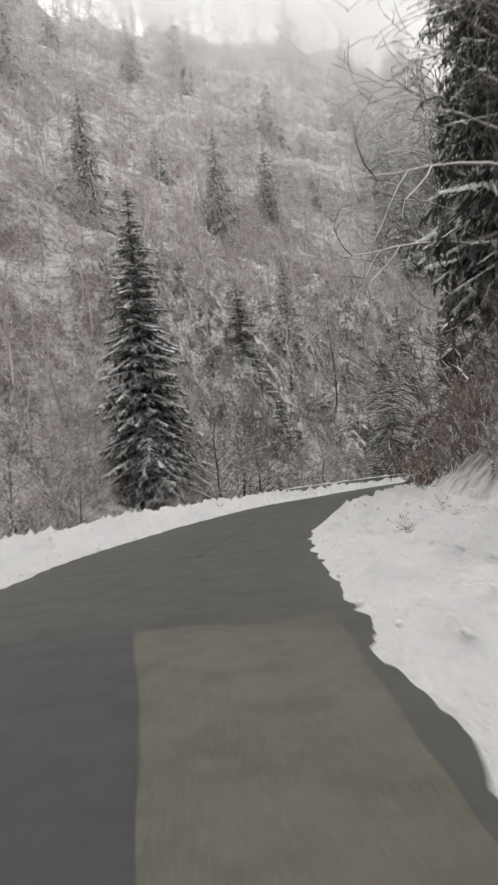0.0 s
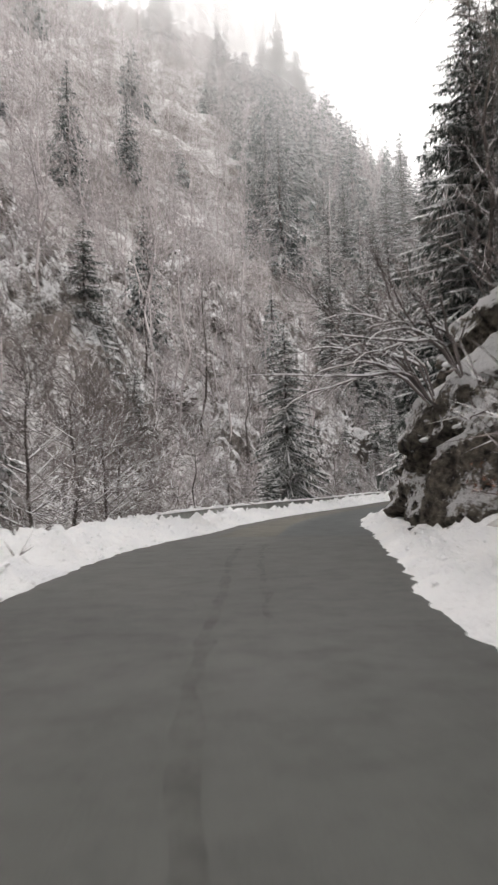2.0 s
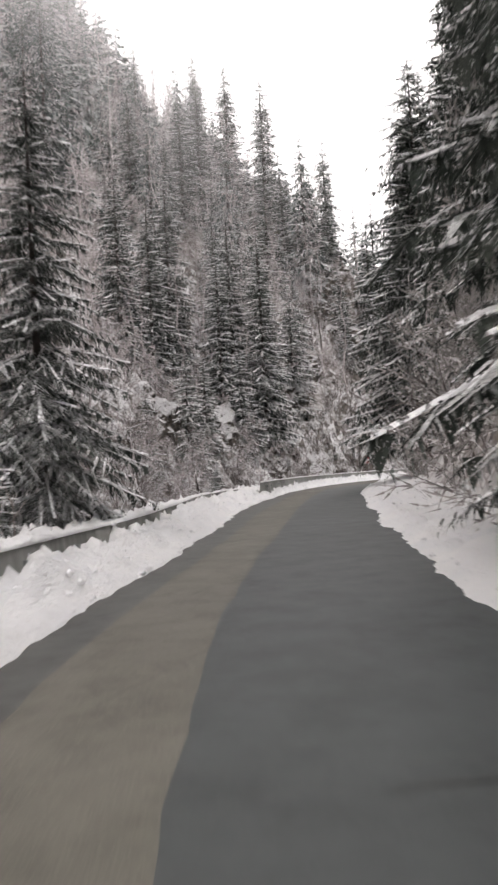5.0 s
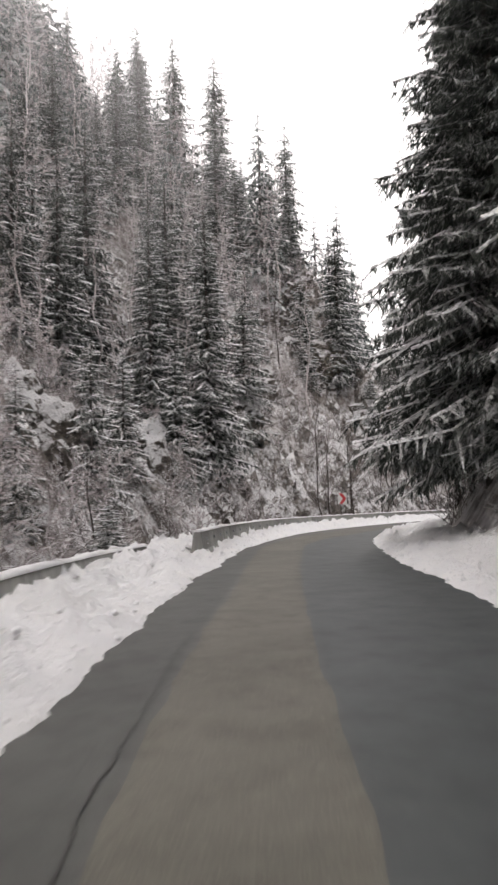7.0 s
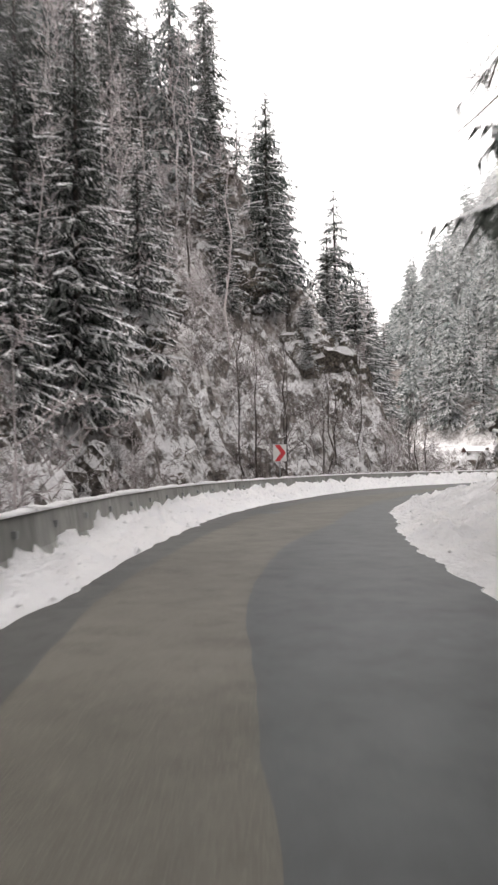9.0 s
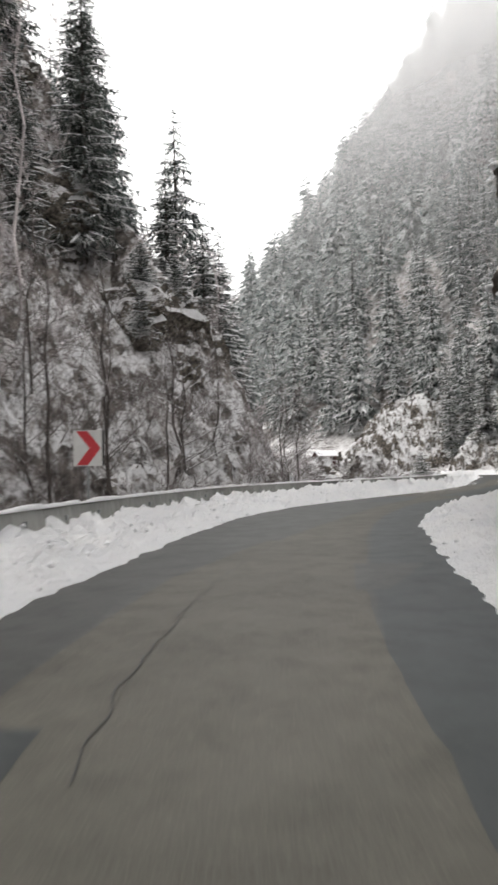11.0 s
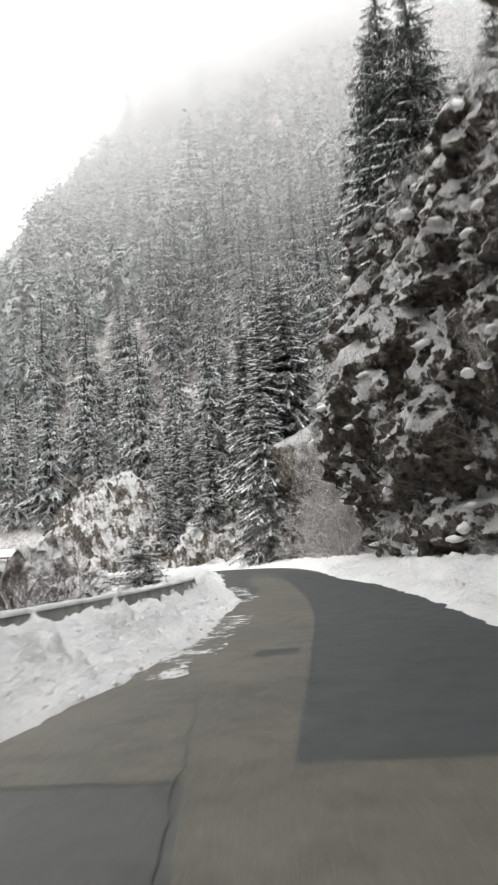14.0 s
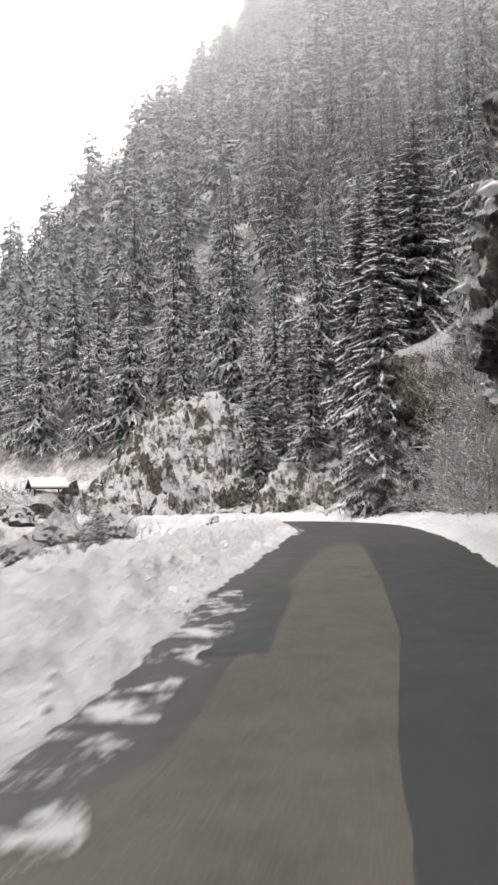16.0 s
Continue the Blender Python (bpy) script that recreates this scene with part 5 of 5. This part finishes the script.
for x, y, sz, st in ((4, 74, 2.2, 0.7), (8.5, 86, 2.2, 0.7), (42, 113, 3.2, 1.5), (38, 112, 2.6, 1.3), (48, 117, 3.0, 1.4), (55, 122, 3.5, 1.4), (62, 129, 4.0, 1.5),
                     (86, 129, 2.4, 1.3), (72, 141, 3.5, 1.4), (30, 103, 3.2, 1.3), (25, 97, 2.6, 1.2), (94, 130, 2.6, 1.0),
                     (140, 151, 2.8, 0.9), (146, 158, 3.0, 0.9), (168, 148, 2.2, 1.0), (166, 152, 2.6, 1.2), (164, 149, 1.8, 0.8)):
    rock(x, y, sz, 0.52, st)
for x, y, z, sz, st in ((79.6, 127.4, 11.0, 4.2, 1.1), (82.6, 128.2, 9.4, 3.8, 1.4), (83.4, 126.6, 5.6, 3.2, 1.5), (78.6, 125.6, 6.4, 2.6, 1.2), (77.0, 134.0, 19.0, 4.2, 1.0), (75.5, 140.0, 28.0, 4.6, 0.9), (73.8, 147.0, 36.5, 4.8, 0.9)):
    rock(x, y, sz, 0.5, st, "jutting dark crag with snow on its ledges", z, CRAGS)
for k in range(150):
    x, y = R2.uniform(156, 182), R2.uniform(126, 164)
    rock(x, y, R2.choice((0.3, 0.4, 0.5, 0.7, 1.0)) * R2.uniform(0.7, 1.3), 0.35, 0.8, "angular snowy stone on the scree")
for k in range(40):
    s = R2.uniform(95, 235)
    d = -float(half_width(s)) - R2.uniform(6, 14)
    x, y = (float(v) for v in on_road(s, d))
    rock(x, y, R2.uniform(0.5, 1.6), 0.3, 1.0, "snow-capped boulder beside the stream")


for k in range(70):
    s = R2.uniform(125, 215)
    d = -float(half_width(s)) - R2.uniform(9, 34)
    x, y = (float(v) for v in on_road(s, d))
    if bool(sight(np.array([x]), np.array([y]))[0]):
        rock(x, y, R2.uniform(0.8, 2.6), 0.5, R2.uniform(0.9, 1.5))

def cells(u, v, seed, jut=1.0):
    """Broken blocks: each cell of the plane has its own depth and its own tilt."""
    iu, iv = np.floor(u), np.floor(v)
    best, val = np.full(u.shape, 1e9), np.zeros(u.shape)
    for a in (-1, 0, 1):
        for b in (-1, 0, 1):
            cu, cv = iu + a, iv + b
            pu, pv = cu + vnoise(cu, cv, seed), cv + vnoise(cu, cv, seed + 1)
            q = (u - pu) ** 2 + (v - pv) ** 2
            here = (vnoise(cu, cv, seed + 2) - 0.5) * jut + (u - pu) * (vnoise(cu, cv, seed + 3) - 0.5) * 0.7 + (v - pv) * (vnoise(cu, cv, seed + 4) - 0.35) * 0.7
            val = np.where(q < best, here, val)
            best = np.minimum(best, q)
    return val


def rough_slope(name, x, y, z, rise, label, seed, amount=1.0, material=None):
    """Broken rock and snow breaking through a slope, on a grid of places."""
    rough = 1.5 * cells(x / 3.2, y / 3.2, seed) + 0.9 * cells(x / 1.4, y / 1.4, seed + 9) + 0.45 * cells(x / 0.65, y / 0.65, seed + 18) + 0.7 * (fbm(x / 1.2, y / 1.2, seed + 30) - 0.5)
    v = np.stack([x.ravel(), y.ravel(), (z + amount * rough + rise).ravel()], 1)
    ob = new(name, mesh_of(name, v, grid_faces(*x.shape), material or SCREE_M))
    tagged(ob, label, "rocky slope", kind="structure")
    return v


gx, gy = np.meshgrid(np.arange(153, 182, 0.33), np.arange(127, 164, 0.33))
gi, gd = nearest(gx, gy, RD, RN, 2)
clear_ = smooth(3.5, 7.0, np.abs(gd.reshape(gx.shape)) - 3.0)
mound = 8.5 * np.exp(-(((gx - 168) / 6.0) ** 2 + ((gy - 152) / 7.5) ** 2) ** 1.5) + 5.5 * np.exp(-((gx - 167) ** 2 + (gy - 136) ** 2) / 16) + 2.5 * np.exp(-((gx - 163) ** 2 + (gy - 158) ** 2) / 20)
edge_ = smooth(153, 156, gx) * smooth(182, 178, gx) * smooth(127, 130, gy) * smooth(164, 160, gy)
scree = rough_slope("scree_slope", gx, gy, ground_height(gx, gy), (mound + 0.5) * clear_ - 3.0 * (1 - clear_ * edge_), "snow-covered broken rock at the foot of the far slope", 120, 1.5)
for ax, ay, bx, by in ((172.0, 151.5, 167.2, 147.6), (170.5, 149.0, 166.0, 145.4), (167.5, 153.5, 164.4, 150.6), (173.5, 141.5, 170.0, 138.0)):
    ends = [scree[np.argmin((scree[:, 0] - px) ** 2 + (scree[:, 1] - py) ** 2)] + np.array([0, 0, 0.25]) for px, py in ((ax, ay), (bx, by))]
    top_ = ends[0] + (ends[0] - ends[1]) * 0.25
    trunk_ = new("fallen_trunk", mesh_of("fallen_trunk", *join_tubes([(ends[1], ends[0], 0.13, 0.09, 6), (ends[0], top_, 0.09, 0.05, 6)]), BARK_M, True))
    tagged(trunk_, "thin fallen trunk dusted with snow on the scree", "fallen tree", "fallen trunks on the scree")
gs, gd = np.meshgrid(np.arange(88, 216, 0.4), np.arange(6.0, 38, 0.4), indexing="ij")
gx, gy = on_road(gs, -half_width(gs) - gd)
bank = ground_height(gx, gy)
rib = 2.6 * (fbm(gx / 7, gy / 7, 140) - 0.52) * 2
edge_ = smooth(88, 94, gs) * smooth(216, 208, gs) * smooth(6.0, 8.0, gd) * smooth(38, 33, gd)
rough_slope("rocky_bank", gx, gy, bank, np.maximum(rib, -0.6) + 0.6 - 4.0 * (1 - edge_), "snowy rock ribs breaking through the slope across the stream", 150, 1.4, BANK_M)


def cliff(name, s0, s1, foot, tall, lean, seed, label, terrace=0.9, back=4.0, material=None, profile=None, setback=None):
    """A fissured rock wall with ledges along the right of the road."""
    s = np.arange(s0, s1, 0.17)
    t = np.linspace(0, 1, max(50, int(tall * 5)))
    S, Tt = np.meshgrid(s, t, indexing="ij")
    ends = smooth(s0, s0 + 3, S) * smooth(s1, s1 - 3, S)
    H = tall * (0.35 + 0.65 * ends) * (0.8 + 0.45 * fbm(S / 6, S * 0, seed, 3))
    Z = Tt * H - 0.6
    bend = S + 1.2 * (fbm(S / 3, Z / 3, seed + 30) - 0.5)
    high = Z + 1.2 * (fbm(S / 3, Z / 3, seed + 31) - 0.5) + 0.35 * bend
    block = 2.2 * (fbm(S / 5, Z / 6.0, seed + 2) - 0.5) + terrace * (1.5 * cells(bend / 2.8, high / 2.2, seed + 5) + 0.75 * cells(bend / 1.1, high / 0.9, seed + 8) + 0.35 * cells(bend / 0.5, high / 0.45, seed + 11)) + 0.8 * (fbm(S * 1.2, Z * 1.2, seed + 8, 4) - 0.5) + 0.3 * np.abs(fbm(S * 2.5, Z * 1.6, seed + 14, 3) - 0.5) + 0.35 * (fbm(S * 3.6, Z * 3.6, seed + 17, 2) - 0.5)
    D = half_width(S) + foot + 3.2 * (1 - ends) + block - lean * Z + back * smooth(0.80, 1.0, Tt) ** 2
    if profile:
        D = D + np.interp(Z, *zip(*profile))
    if setback:
        D = D + np.interp(S, *zip(*setback))
    D = np.maximum(D, half_width(S) + 0.5)
    x, y = on_road(S, D)
    verts = np.stack([x.ravel(), y.ravel(), Z.ravel()], 1)
    ob = new(name, mesh_of(name, verts, grid_faces(len(s), len(t)), material or ROCK_M, True))
    tagged(ob, label, "cliff", kind="structure")
    G = verts.reshape(len(s), len(t), 3)
    flat = np.zeros(G.shape[:2], bool)
    flat[:, :-1] = (np.diff(D, axis=1) > 0.14) & (Z[:, :-1] > 0.8)
    return G[flat]


ledges = [cliff("cliff_1", 62.0, 94, 1.4, 9.0, -0.16, 40, "dark overhanging rock beside the road, snow on its ledges", 0.5, 3.0, None, ((0, 0), (2, -0.1), (4.5, 0.3), (6, 0.9), (9, 3.0)), ((62, 3.4), (66, 1.7), (70, 0.5), (73, 0.1), (80, 0.3), (94, 0.9))),
          cliff("cliff_2", 146, 164, 3.2, 8, -0.15, 50, "dark rock face above the verge"),
          cliff("cliff_3", 168, 184.5, 4.8, 25, 0.0, 60, "high brown overhanging cliff with snow on its ledges", 0.6, 4.0, BROWNROCK_M, ((0, 0), (3, -0.3), (6, -1.8), (9, -3.3), (14, -3.3), (20, -2.0), (28, 0.5))),
          cliff("cliff_4", 184, 240, 3.8, 21, 0.0, 90, "broken rock slope with snowy ledges and shrubs", 0.9, 4.0, SNOWROCK_M, ((0, 0), (3, -0.2), (5.5, -1.4), (8, -2.2), (12, -1.4), (20, 0.8), (26, 3.5)), ((184, 3.0), (198, 2.0), (206, 0), (216, 0), (222, 2.5), (240, 4.0))),
          cliff("cliff_5", 244.0, 252.5, 4.2, 14, 0.02, 95, "narrow dark rock face at the bend", 0.6)]
pick = np.concatenate(ledges[1:])
# icicles under the overhang
segs = [(np.array([x, y, z + 0.1]), np.array([x, y, z + 0.1 - ln]), 0.035, 0.004, 5) for (sv, dv, z, ln) in ((178.2, 1.2, 12.4, 0.9), (178.5, 1.25, 12.2, 0.6), (179.0, 1.3, 10.6, 0.8), (179.3, 1.3, 10.5, 0.5), (176.8, 1.2, 11.0, 0.6)) for x, y in [on_road(sv, half_width(sv) + dv)]]
v, f = join_tubes(segs)
tagged(new("icicles", mesh_of("icicles", v, f, POWDER_M)), "icicles hanging from the overhanging rock", "icicle", kind="stuff")
pick = pick[rngw.permutation(len(pick))[:1000]]
wood("cliff_shrubs", "snow-laden shrubs clinging to the ledges of the cliff", with_scale(pick, 0.35, 0.8), BRUSH, PALETWIG_M, "shrubs")
def snow_pads(name, spots, lo, hi, label):
    """Rounded cushions of snow."""
    bm = bmesh.new()
    bmesh.ops.create_icosphere(bm, subdivisions=2, radius=1.0)
    bv = np.array([v.co[:] for v in bm.verts])
    bf = np.array([[v.index for v in f.verts] for f in bm.faces])
    bm.free()
    V, F = [], []
    for k, q in enumerate(spots):
        size = rngw.uniform(lo, hi) * np.array([rngw.uniform(0.7, 1.5), rngw.uniform(0.7, 1.5), rngw.uniform(0.4, 0.7)])
        lumpy = 1 + 1.5 * (fbm(bv[:, 0] * 2 + k, bv[:, 1] * 2 + bv[:, 2] * 1.7, 200) - 0.5)
        V.append(q - np.array([0, 0, 0.35 * size[2]]) + bv * lumpy[:, None] * size)
        F.append(bf + k * len(bv))
    tagged(new(name, mesh_of(name, np.concatenate(V), np.concatenate(F), POWDER_M, True)), label, "snow", kind="stuff")


for li, count, lo, hi in ((0, 90, 0.05, 0.16), (1, 60, 0.10, 0.25), (2, 70, 0.10, 0.30), (3, 420, 0.10, 0.34)):
    pads = ledges[li][rngw.permutation(len(ledges[li]))[:count]]
    snow_pads("ledge_snow", pads, lo, hi, "cushions of fresh snow on the rock ledges")
clods = []
for k in range(520):
    sv = float(rngw.uniform(168, 238))
    x, y = on_road(sv, -float(half_width(sv)) - 0.35 - abs(float(rngw.normal(0.5, 0.45))))
    clods.append((float(x), float(y), height_at(float(x), float(y)) + 0.20))
snow_pads("snow_clods", np.array(clods), 0.03, 0.12, "clods of ploughed snow along the verge")
lip = ledges[2][(ledges[2][:, 2] > 9) & (ledges[2][:, 0] < on_road(176, 0)[0])]
lip = lip[rngw.permutation(len(lip))[:16]]
for x, y, z in lip:
    plant(BUSH_A, float(x), float(y), float(rngw.uniform(0.5, 0.9)), float(rngw.uniform(0, 360)), float(z), label="bare shrub hanging from the top of the cliff")
crown_spots = [on_road(sv, half_width(sv) + dv) for sv, dv in ((212, 11), (219, 10), (226, 12), (233, 10))]
for x, y in crown_spots:
    plant(S_CRAG, float(x), float(y), R2.uniform(0.7, 1.1), rng=R2)
for sv, dv, zv, sc in ((203, 6.0, 15.0, 1.2), (206, 5.2, 15.5, 1.3), (209.5, 5.2, 15.0, 1.3), (213, 5.4, 13.5, 1.2), (209, 9, 16, 0.95), (200, 9, 16, 0.8), (220, 11, 15, 0.7), (227, 11, 14, 0.7), (175, 4.2, 17, 0.6), (178, 4.4, 17.5, 0.7)):
    x, y = on_road(sv, half_width(sv) + dv)
    plant(S_CRAG, float(x), float(y), sc, rng=R2, z=zv)


# ---- chevron sign ----
def chevron_sign(x, y, z, yaw):
    top = empty("chevron_sign", pose(x, y, z, 0, 0, yaw), "white sign board with a red chevron behind the barrier", "road sign")
    bm = bmesh.new()
    box(bm, (-0.03, 0.02, -2.2), (0.03, 0.08, 0.45))
    part("post", bm, METAL_M, top, "grey steel post")
    bm = bmesh.new()
    box(bm, (-0.33, 0, -0.42), (0.33, 0.02, 0.42))
    part("board", bm, WHITE_M, top)
    bm = bmesh.new()
    box(bm, (0.335, -0.004, -0.42), (0.385, 0.024, 0.42))
    part("edge_strip", bm, BLACK_M, top, "dark edge strip")
    bm = bmesh.new()
    pts = [(-0.26, 0.40), (0.0, 0.40), (0.30, 0.0), (0.0, -0.40), (-0.26, -0.40), (0.04, 0.0)]
    a = [bm.verts.new((px, -0.004, pz)) for px, pz in pts]
    b = [bm.verts.new((px, -0.001, pz)) for px, pz in pts]
    for i, j, k, l in ((0, 1, 2, 5), (5, 2, 3, 4)):
        bm.faces.new((a[i], a[j], a[k], a[l]))
        bm.faces.new((b[l], b[k], b[j], b[i]))
    for i in range(6):
        bm.faces.new((a[i], b[i], b[(i + 1) % 6], a[(i + 1) % 6]))
    bmesh.ops.recalc_face_normals(bm, faces=bm.faces)
    part("chevron", bm, RED_M, top, "red chevron pointing along the bend")


chevron_sign(55.4, 107.3, 2.0, -42)


# ---- shelter on the rock ----
def shelter(x, y, z, yaw):
    top = empty("wooden_shelter", pose(x, y, z, 0, 0, yaw) @ Matrix.Scale(0.82, 4), "small red-brown wooden shelter with a snowy roof", "shelter")
    for sx in (-1.7, 1.7):
        for sy in (-1.3, 1.3):
            bm = bmesh.new()
            box(bm, (sx - 0.09, sy - 0.09, -1.0), (sx + 0.09, sy + 0.09, 2.0))
            part("post", bm, WOOD_M, top)
    bm = bmesh.new()
    box(bm, (-1.8, 1.25, 0), (1.8, 1.33, 0.95))
    box(bm, (-1.8, -1.33, 0), (1.8, -1.25, 0.95))
    box(bm, (1.72, -1.25, 0), (1.8, 1.25, 0.95))
    part("railing", bm, WOOD_M, top)
    bm = bmesh.new()
    box(bm, (-1.9, -1.45, -0.15), (1.9, 1.45, -0.02))
    part("floor_boards", bm, WOOD_M, top)
    for nm, lift, mat, grow in (("roof", 0.0, WOOD_M, 0.0), ("roof_snow", 0.085, SNOW_M, 0.03)):
        bm = bmesh.new()
        e = [(-2.2, -1.9 - grow, 1.9 + lift), (-2.2, 0, 3.0 + lift), (-2.2, 1.9 + grow, 1.9 + lift)]
        lo = [bm.verts.new(p) for p in e] + [bm.verts.new((2.2, p[1], p[2])) for p in e]
        th = 0.08 if nm == "roof" else 0.16
        hi = [bm.verts.new((v.co.x, v.co.y, v.co.z + th)) for v in lo]
        for i, j in ((0, 1), (1, 2)):
            bm.faces.new((lo[i], lo[j], lo[j + 3], lo[i + 3]))
            bm.faces.new((hi[i], hi[j], hi[j + 3], hi[i + 3]))
        for i, j in ((0, 1), (1, 2), (2, 5), (5, 4), (4, 3), (3, 0)):
            bm.faces.new((lo[i], lo[j], hi[j], hi[i]))
        bmesh.ops.recalc_face_normals(bm, faces=bm.faces)
        part(nm, bm, mat, top, "thick layer of snow" if nm == "roof_snow" else "")


shelter(153.3, 161.0, 1.9, -38)
rock(153.8, 162.0, 6.6, 0.5, 0.85, "dark craggy rock with snowy ledges that carries the shelter", -2.0, CRAGS)
rock(159.0, 157.6, 3.6, 0.5, 0.9, "brown mossy boulder dusted with snow", 0.3, CRAGS)
rock(163.0, 155.0, 3.0, 0.5, 0.8, "dark rock at the foot of the scree", 0.6, CRAGS)

for x, y, sz in ((11.73, 48.8, 0.2), (12.1, 49.6, 0.14)):
    rock(x, y, sz, 0.3, 0.8, "dark stone lying in the snowy verge", 0.1)

for k in range(60):
    sv, dv = R2.uniform(201, 236), R2.uniform(1.0, 9.0)
    x, y = (float(v) for v in on_road(sv, -float(half_width(sv)) - float(np.interp(sv, [198, 207, 223, 236], [2.5, 3.6, 7.5, 9.5])) - dv))
    rock(x, y, R2.choice((0.25, 0.35, 0.5, 0.8, 1.1)), 0.35, 0.8, "angular snowy stone on the bank of the gorge")
# small dark stones in the snow of the right verge
for k in range(34):
    sv, out = R2.uniform(44, 72), R2.uniform(0.9, 2.2)
    x, y = (float(v) for v in on_road(sv, float(half_width(sv)) + out))
    rock(x, y, R2.choice((0.06, 0.08, 0.10, 0.15)), 0.35, 0.7, "dark stone lying in the snowy verge", 0.08 + 0.09 * out)

# dark stacked stones on the open verge in the bend
for i, (dx, dz, sc) in enumerate(((-0.5, 0.25, 0.42), (0.25, 0.25, 0.45), (0.8, 0.22, 0.36), (-0.1, 0.62, 0.36))):
    ob = new("verge_stone", ROCKS[i])
    ob.matrix_world = pose(134.9 + dx * 0.7, 133.0 + dx * 0.7, dz, 0, 0, 40 * i) @ Matrix.Diagonal((sc, sc, sc, 1))
    tagged(ob, "dark stone stacked on the snowy verge", "stone", "stacked stones")

for mdl in (*SLOPE_SPRUCES, S_SLOPE, S_CRAG, S_TALL, S_NEAR, S_MID, S_THIN, S_SMALL, S_BARE, B_TALL, B_WIDE, B_THIN, BUSH_A, BUSH_B, BUSH_C, B_ROUND, ARCH, OVER):
    discard(mdl)


# ---- low cloud that hangs along the upper slopes ----
def mist_material(low, high, peak, axis, near, far):
    m, n, l, p = nodes_of("low_cloud")
    n.remove(p)
    clear, front, through_, veil, mix = (n.new(k) for k in ("ShaderNodeBsdfTransparent", "ShaderNodeBsdfDiffuse", "ShaderNodeBsdfTranslucent", "ShaderNodeMixShader", "ShaderNodeMixShader"))
    front.inputs["Color"].default_value = through_.inputs["Color"].default_value = (0.92, 0.91, 0.915, 1)
    veil.inputs[0].default_value = 0.4
    l.new(front.outputs[0], veil.inputs[1])
    l.new(through_.outputs[0], veil.inputs[2])
    g, sep, span = n.new("ShaderNodeNewGeometry"), n.new("ShaderNodeSeparateXYZ"), n.new("ShaderNodeMapRange")
    l.new(g.outputs["Position"], sep.inputs[0])
    t = noise_node(n, l, 0.035, 4, 0.5)
    billow = math_node(n, l, "MULTIPLY", math_node(n, l, "SUBTRACT", t.outputs[0], 0.5), 30.0)
    l.new(math_node(n, l, "ADD", sep.outputs["Z"], billow), span.inputs["Value"])
    span.interpolation_type = "SMOOTHSTEP"
    for key, value in (("From Min", low), ("From Max", high), ("To Min", 0.0), ("To Max", peak)):
        span.inputs[key].default_value = value
    thin = n.new("ShaderNodeMapRange")
    l.new(sep.outputs["Z"], thin.inputs["Value"])
    thin.interpolation_type = "SMOOTHSTEP"
    for key, value in (("From Min", high + 10), ("From Max", high + 60), ("To Min", 1.0), ("To Max", 0.0)):
        thin.inputs[key].default_value = value
    along = n.new("ShaderNodeMapRange")
    l.new(sep.outputs[axis], along.inputs["Value"])
    along.interpolation_type = "SMOOTHSTEP"
    for key, value in (("From Min", near), ("From Max", far), ("To Min", 1.0), ("To Max", 0.0)):
        along.inputs[key].default_value = value
    fade = math_node(n, l, "MULTIPLY", thin.outputs["Result"], along.outputs["Result"])
    l.new(math_node(n, l, "MULTIPLY", span.outputs["Result"], fade), mix.inputs[0])
    l.new(clear.outputs[0], mix.inputs[1])
    l.new(veil.outputs[0], mix.inputs[2])
    l.new(mix.outputs[0], n["Material Output"].inputs["Surface"])
    return m


def mist_curtain(line, low, high, peak, axis, near, far, crest=None):
    """A veil of cloud hanging over a line in the plan, which thickens with height."""
    zs = np.linspace(0, 1, 6)
    reach = np.full(len(line), high + 60.0) if crest is None else np.clip(crest, low - 8, high + 60)
    v = np.concatenate([np.column_stack([line, low - 16 + z * (reach - low + 16)]) for z in zs])
    ob = new("low_cloud", mesh_of("low_cloud", v, grid_faces(len(zs), len(line)), mist_material(low, high, peak, axis, near, far), True))
    tagged(ob, "thin pale cloud hanging along the upper slopes", "cloud", kind="stuff")


reach_on = np.arange(8, 160, 8.0)[:, None] * np.array([0.76, 0.65])
keep_ = (VALLEY[:, 0] < 62) & (np.arange(len(VALLEY)) % 6 == 0)
for out, low, high, peak in ((14, 8, 65, 0.30), (32, 34, 90, 0.42), (60, 60, 115, 0.55), (95, 90, 135, 0.80)):
    side_ = VALLEY[keep_, :2] - VN[keep_] * out
    mist_curtain(np.concatenate([side_, side_[-1] + reach_on]), low, high, peak, "X", 40, 92)
east_y = np.arange(40, 420, 8.0)
for out, low, high, peak in ((-3, 8, 75, 0.18), (22, 24, 95, 0.24), (48, 46, 120, 0.34), (75, 70, 145, 0.42), (104, 95, 170, 0.50), (138, 122, 195, 0.6)):
    plan = np.column_stack([165 + out + 0.2 * (east_y - 145), east_y])
    mist_curtain(plan, low, high, peak, "Y", 290, 400, 1.4 * (np.maximum(nearest(plan[:, 0], plan[:, 1], VALLEY, VN)[1], 0) + 24) + 12)
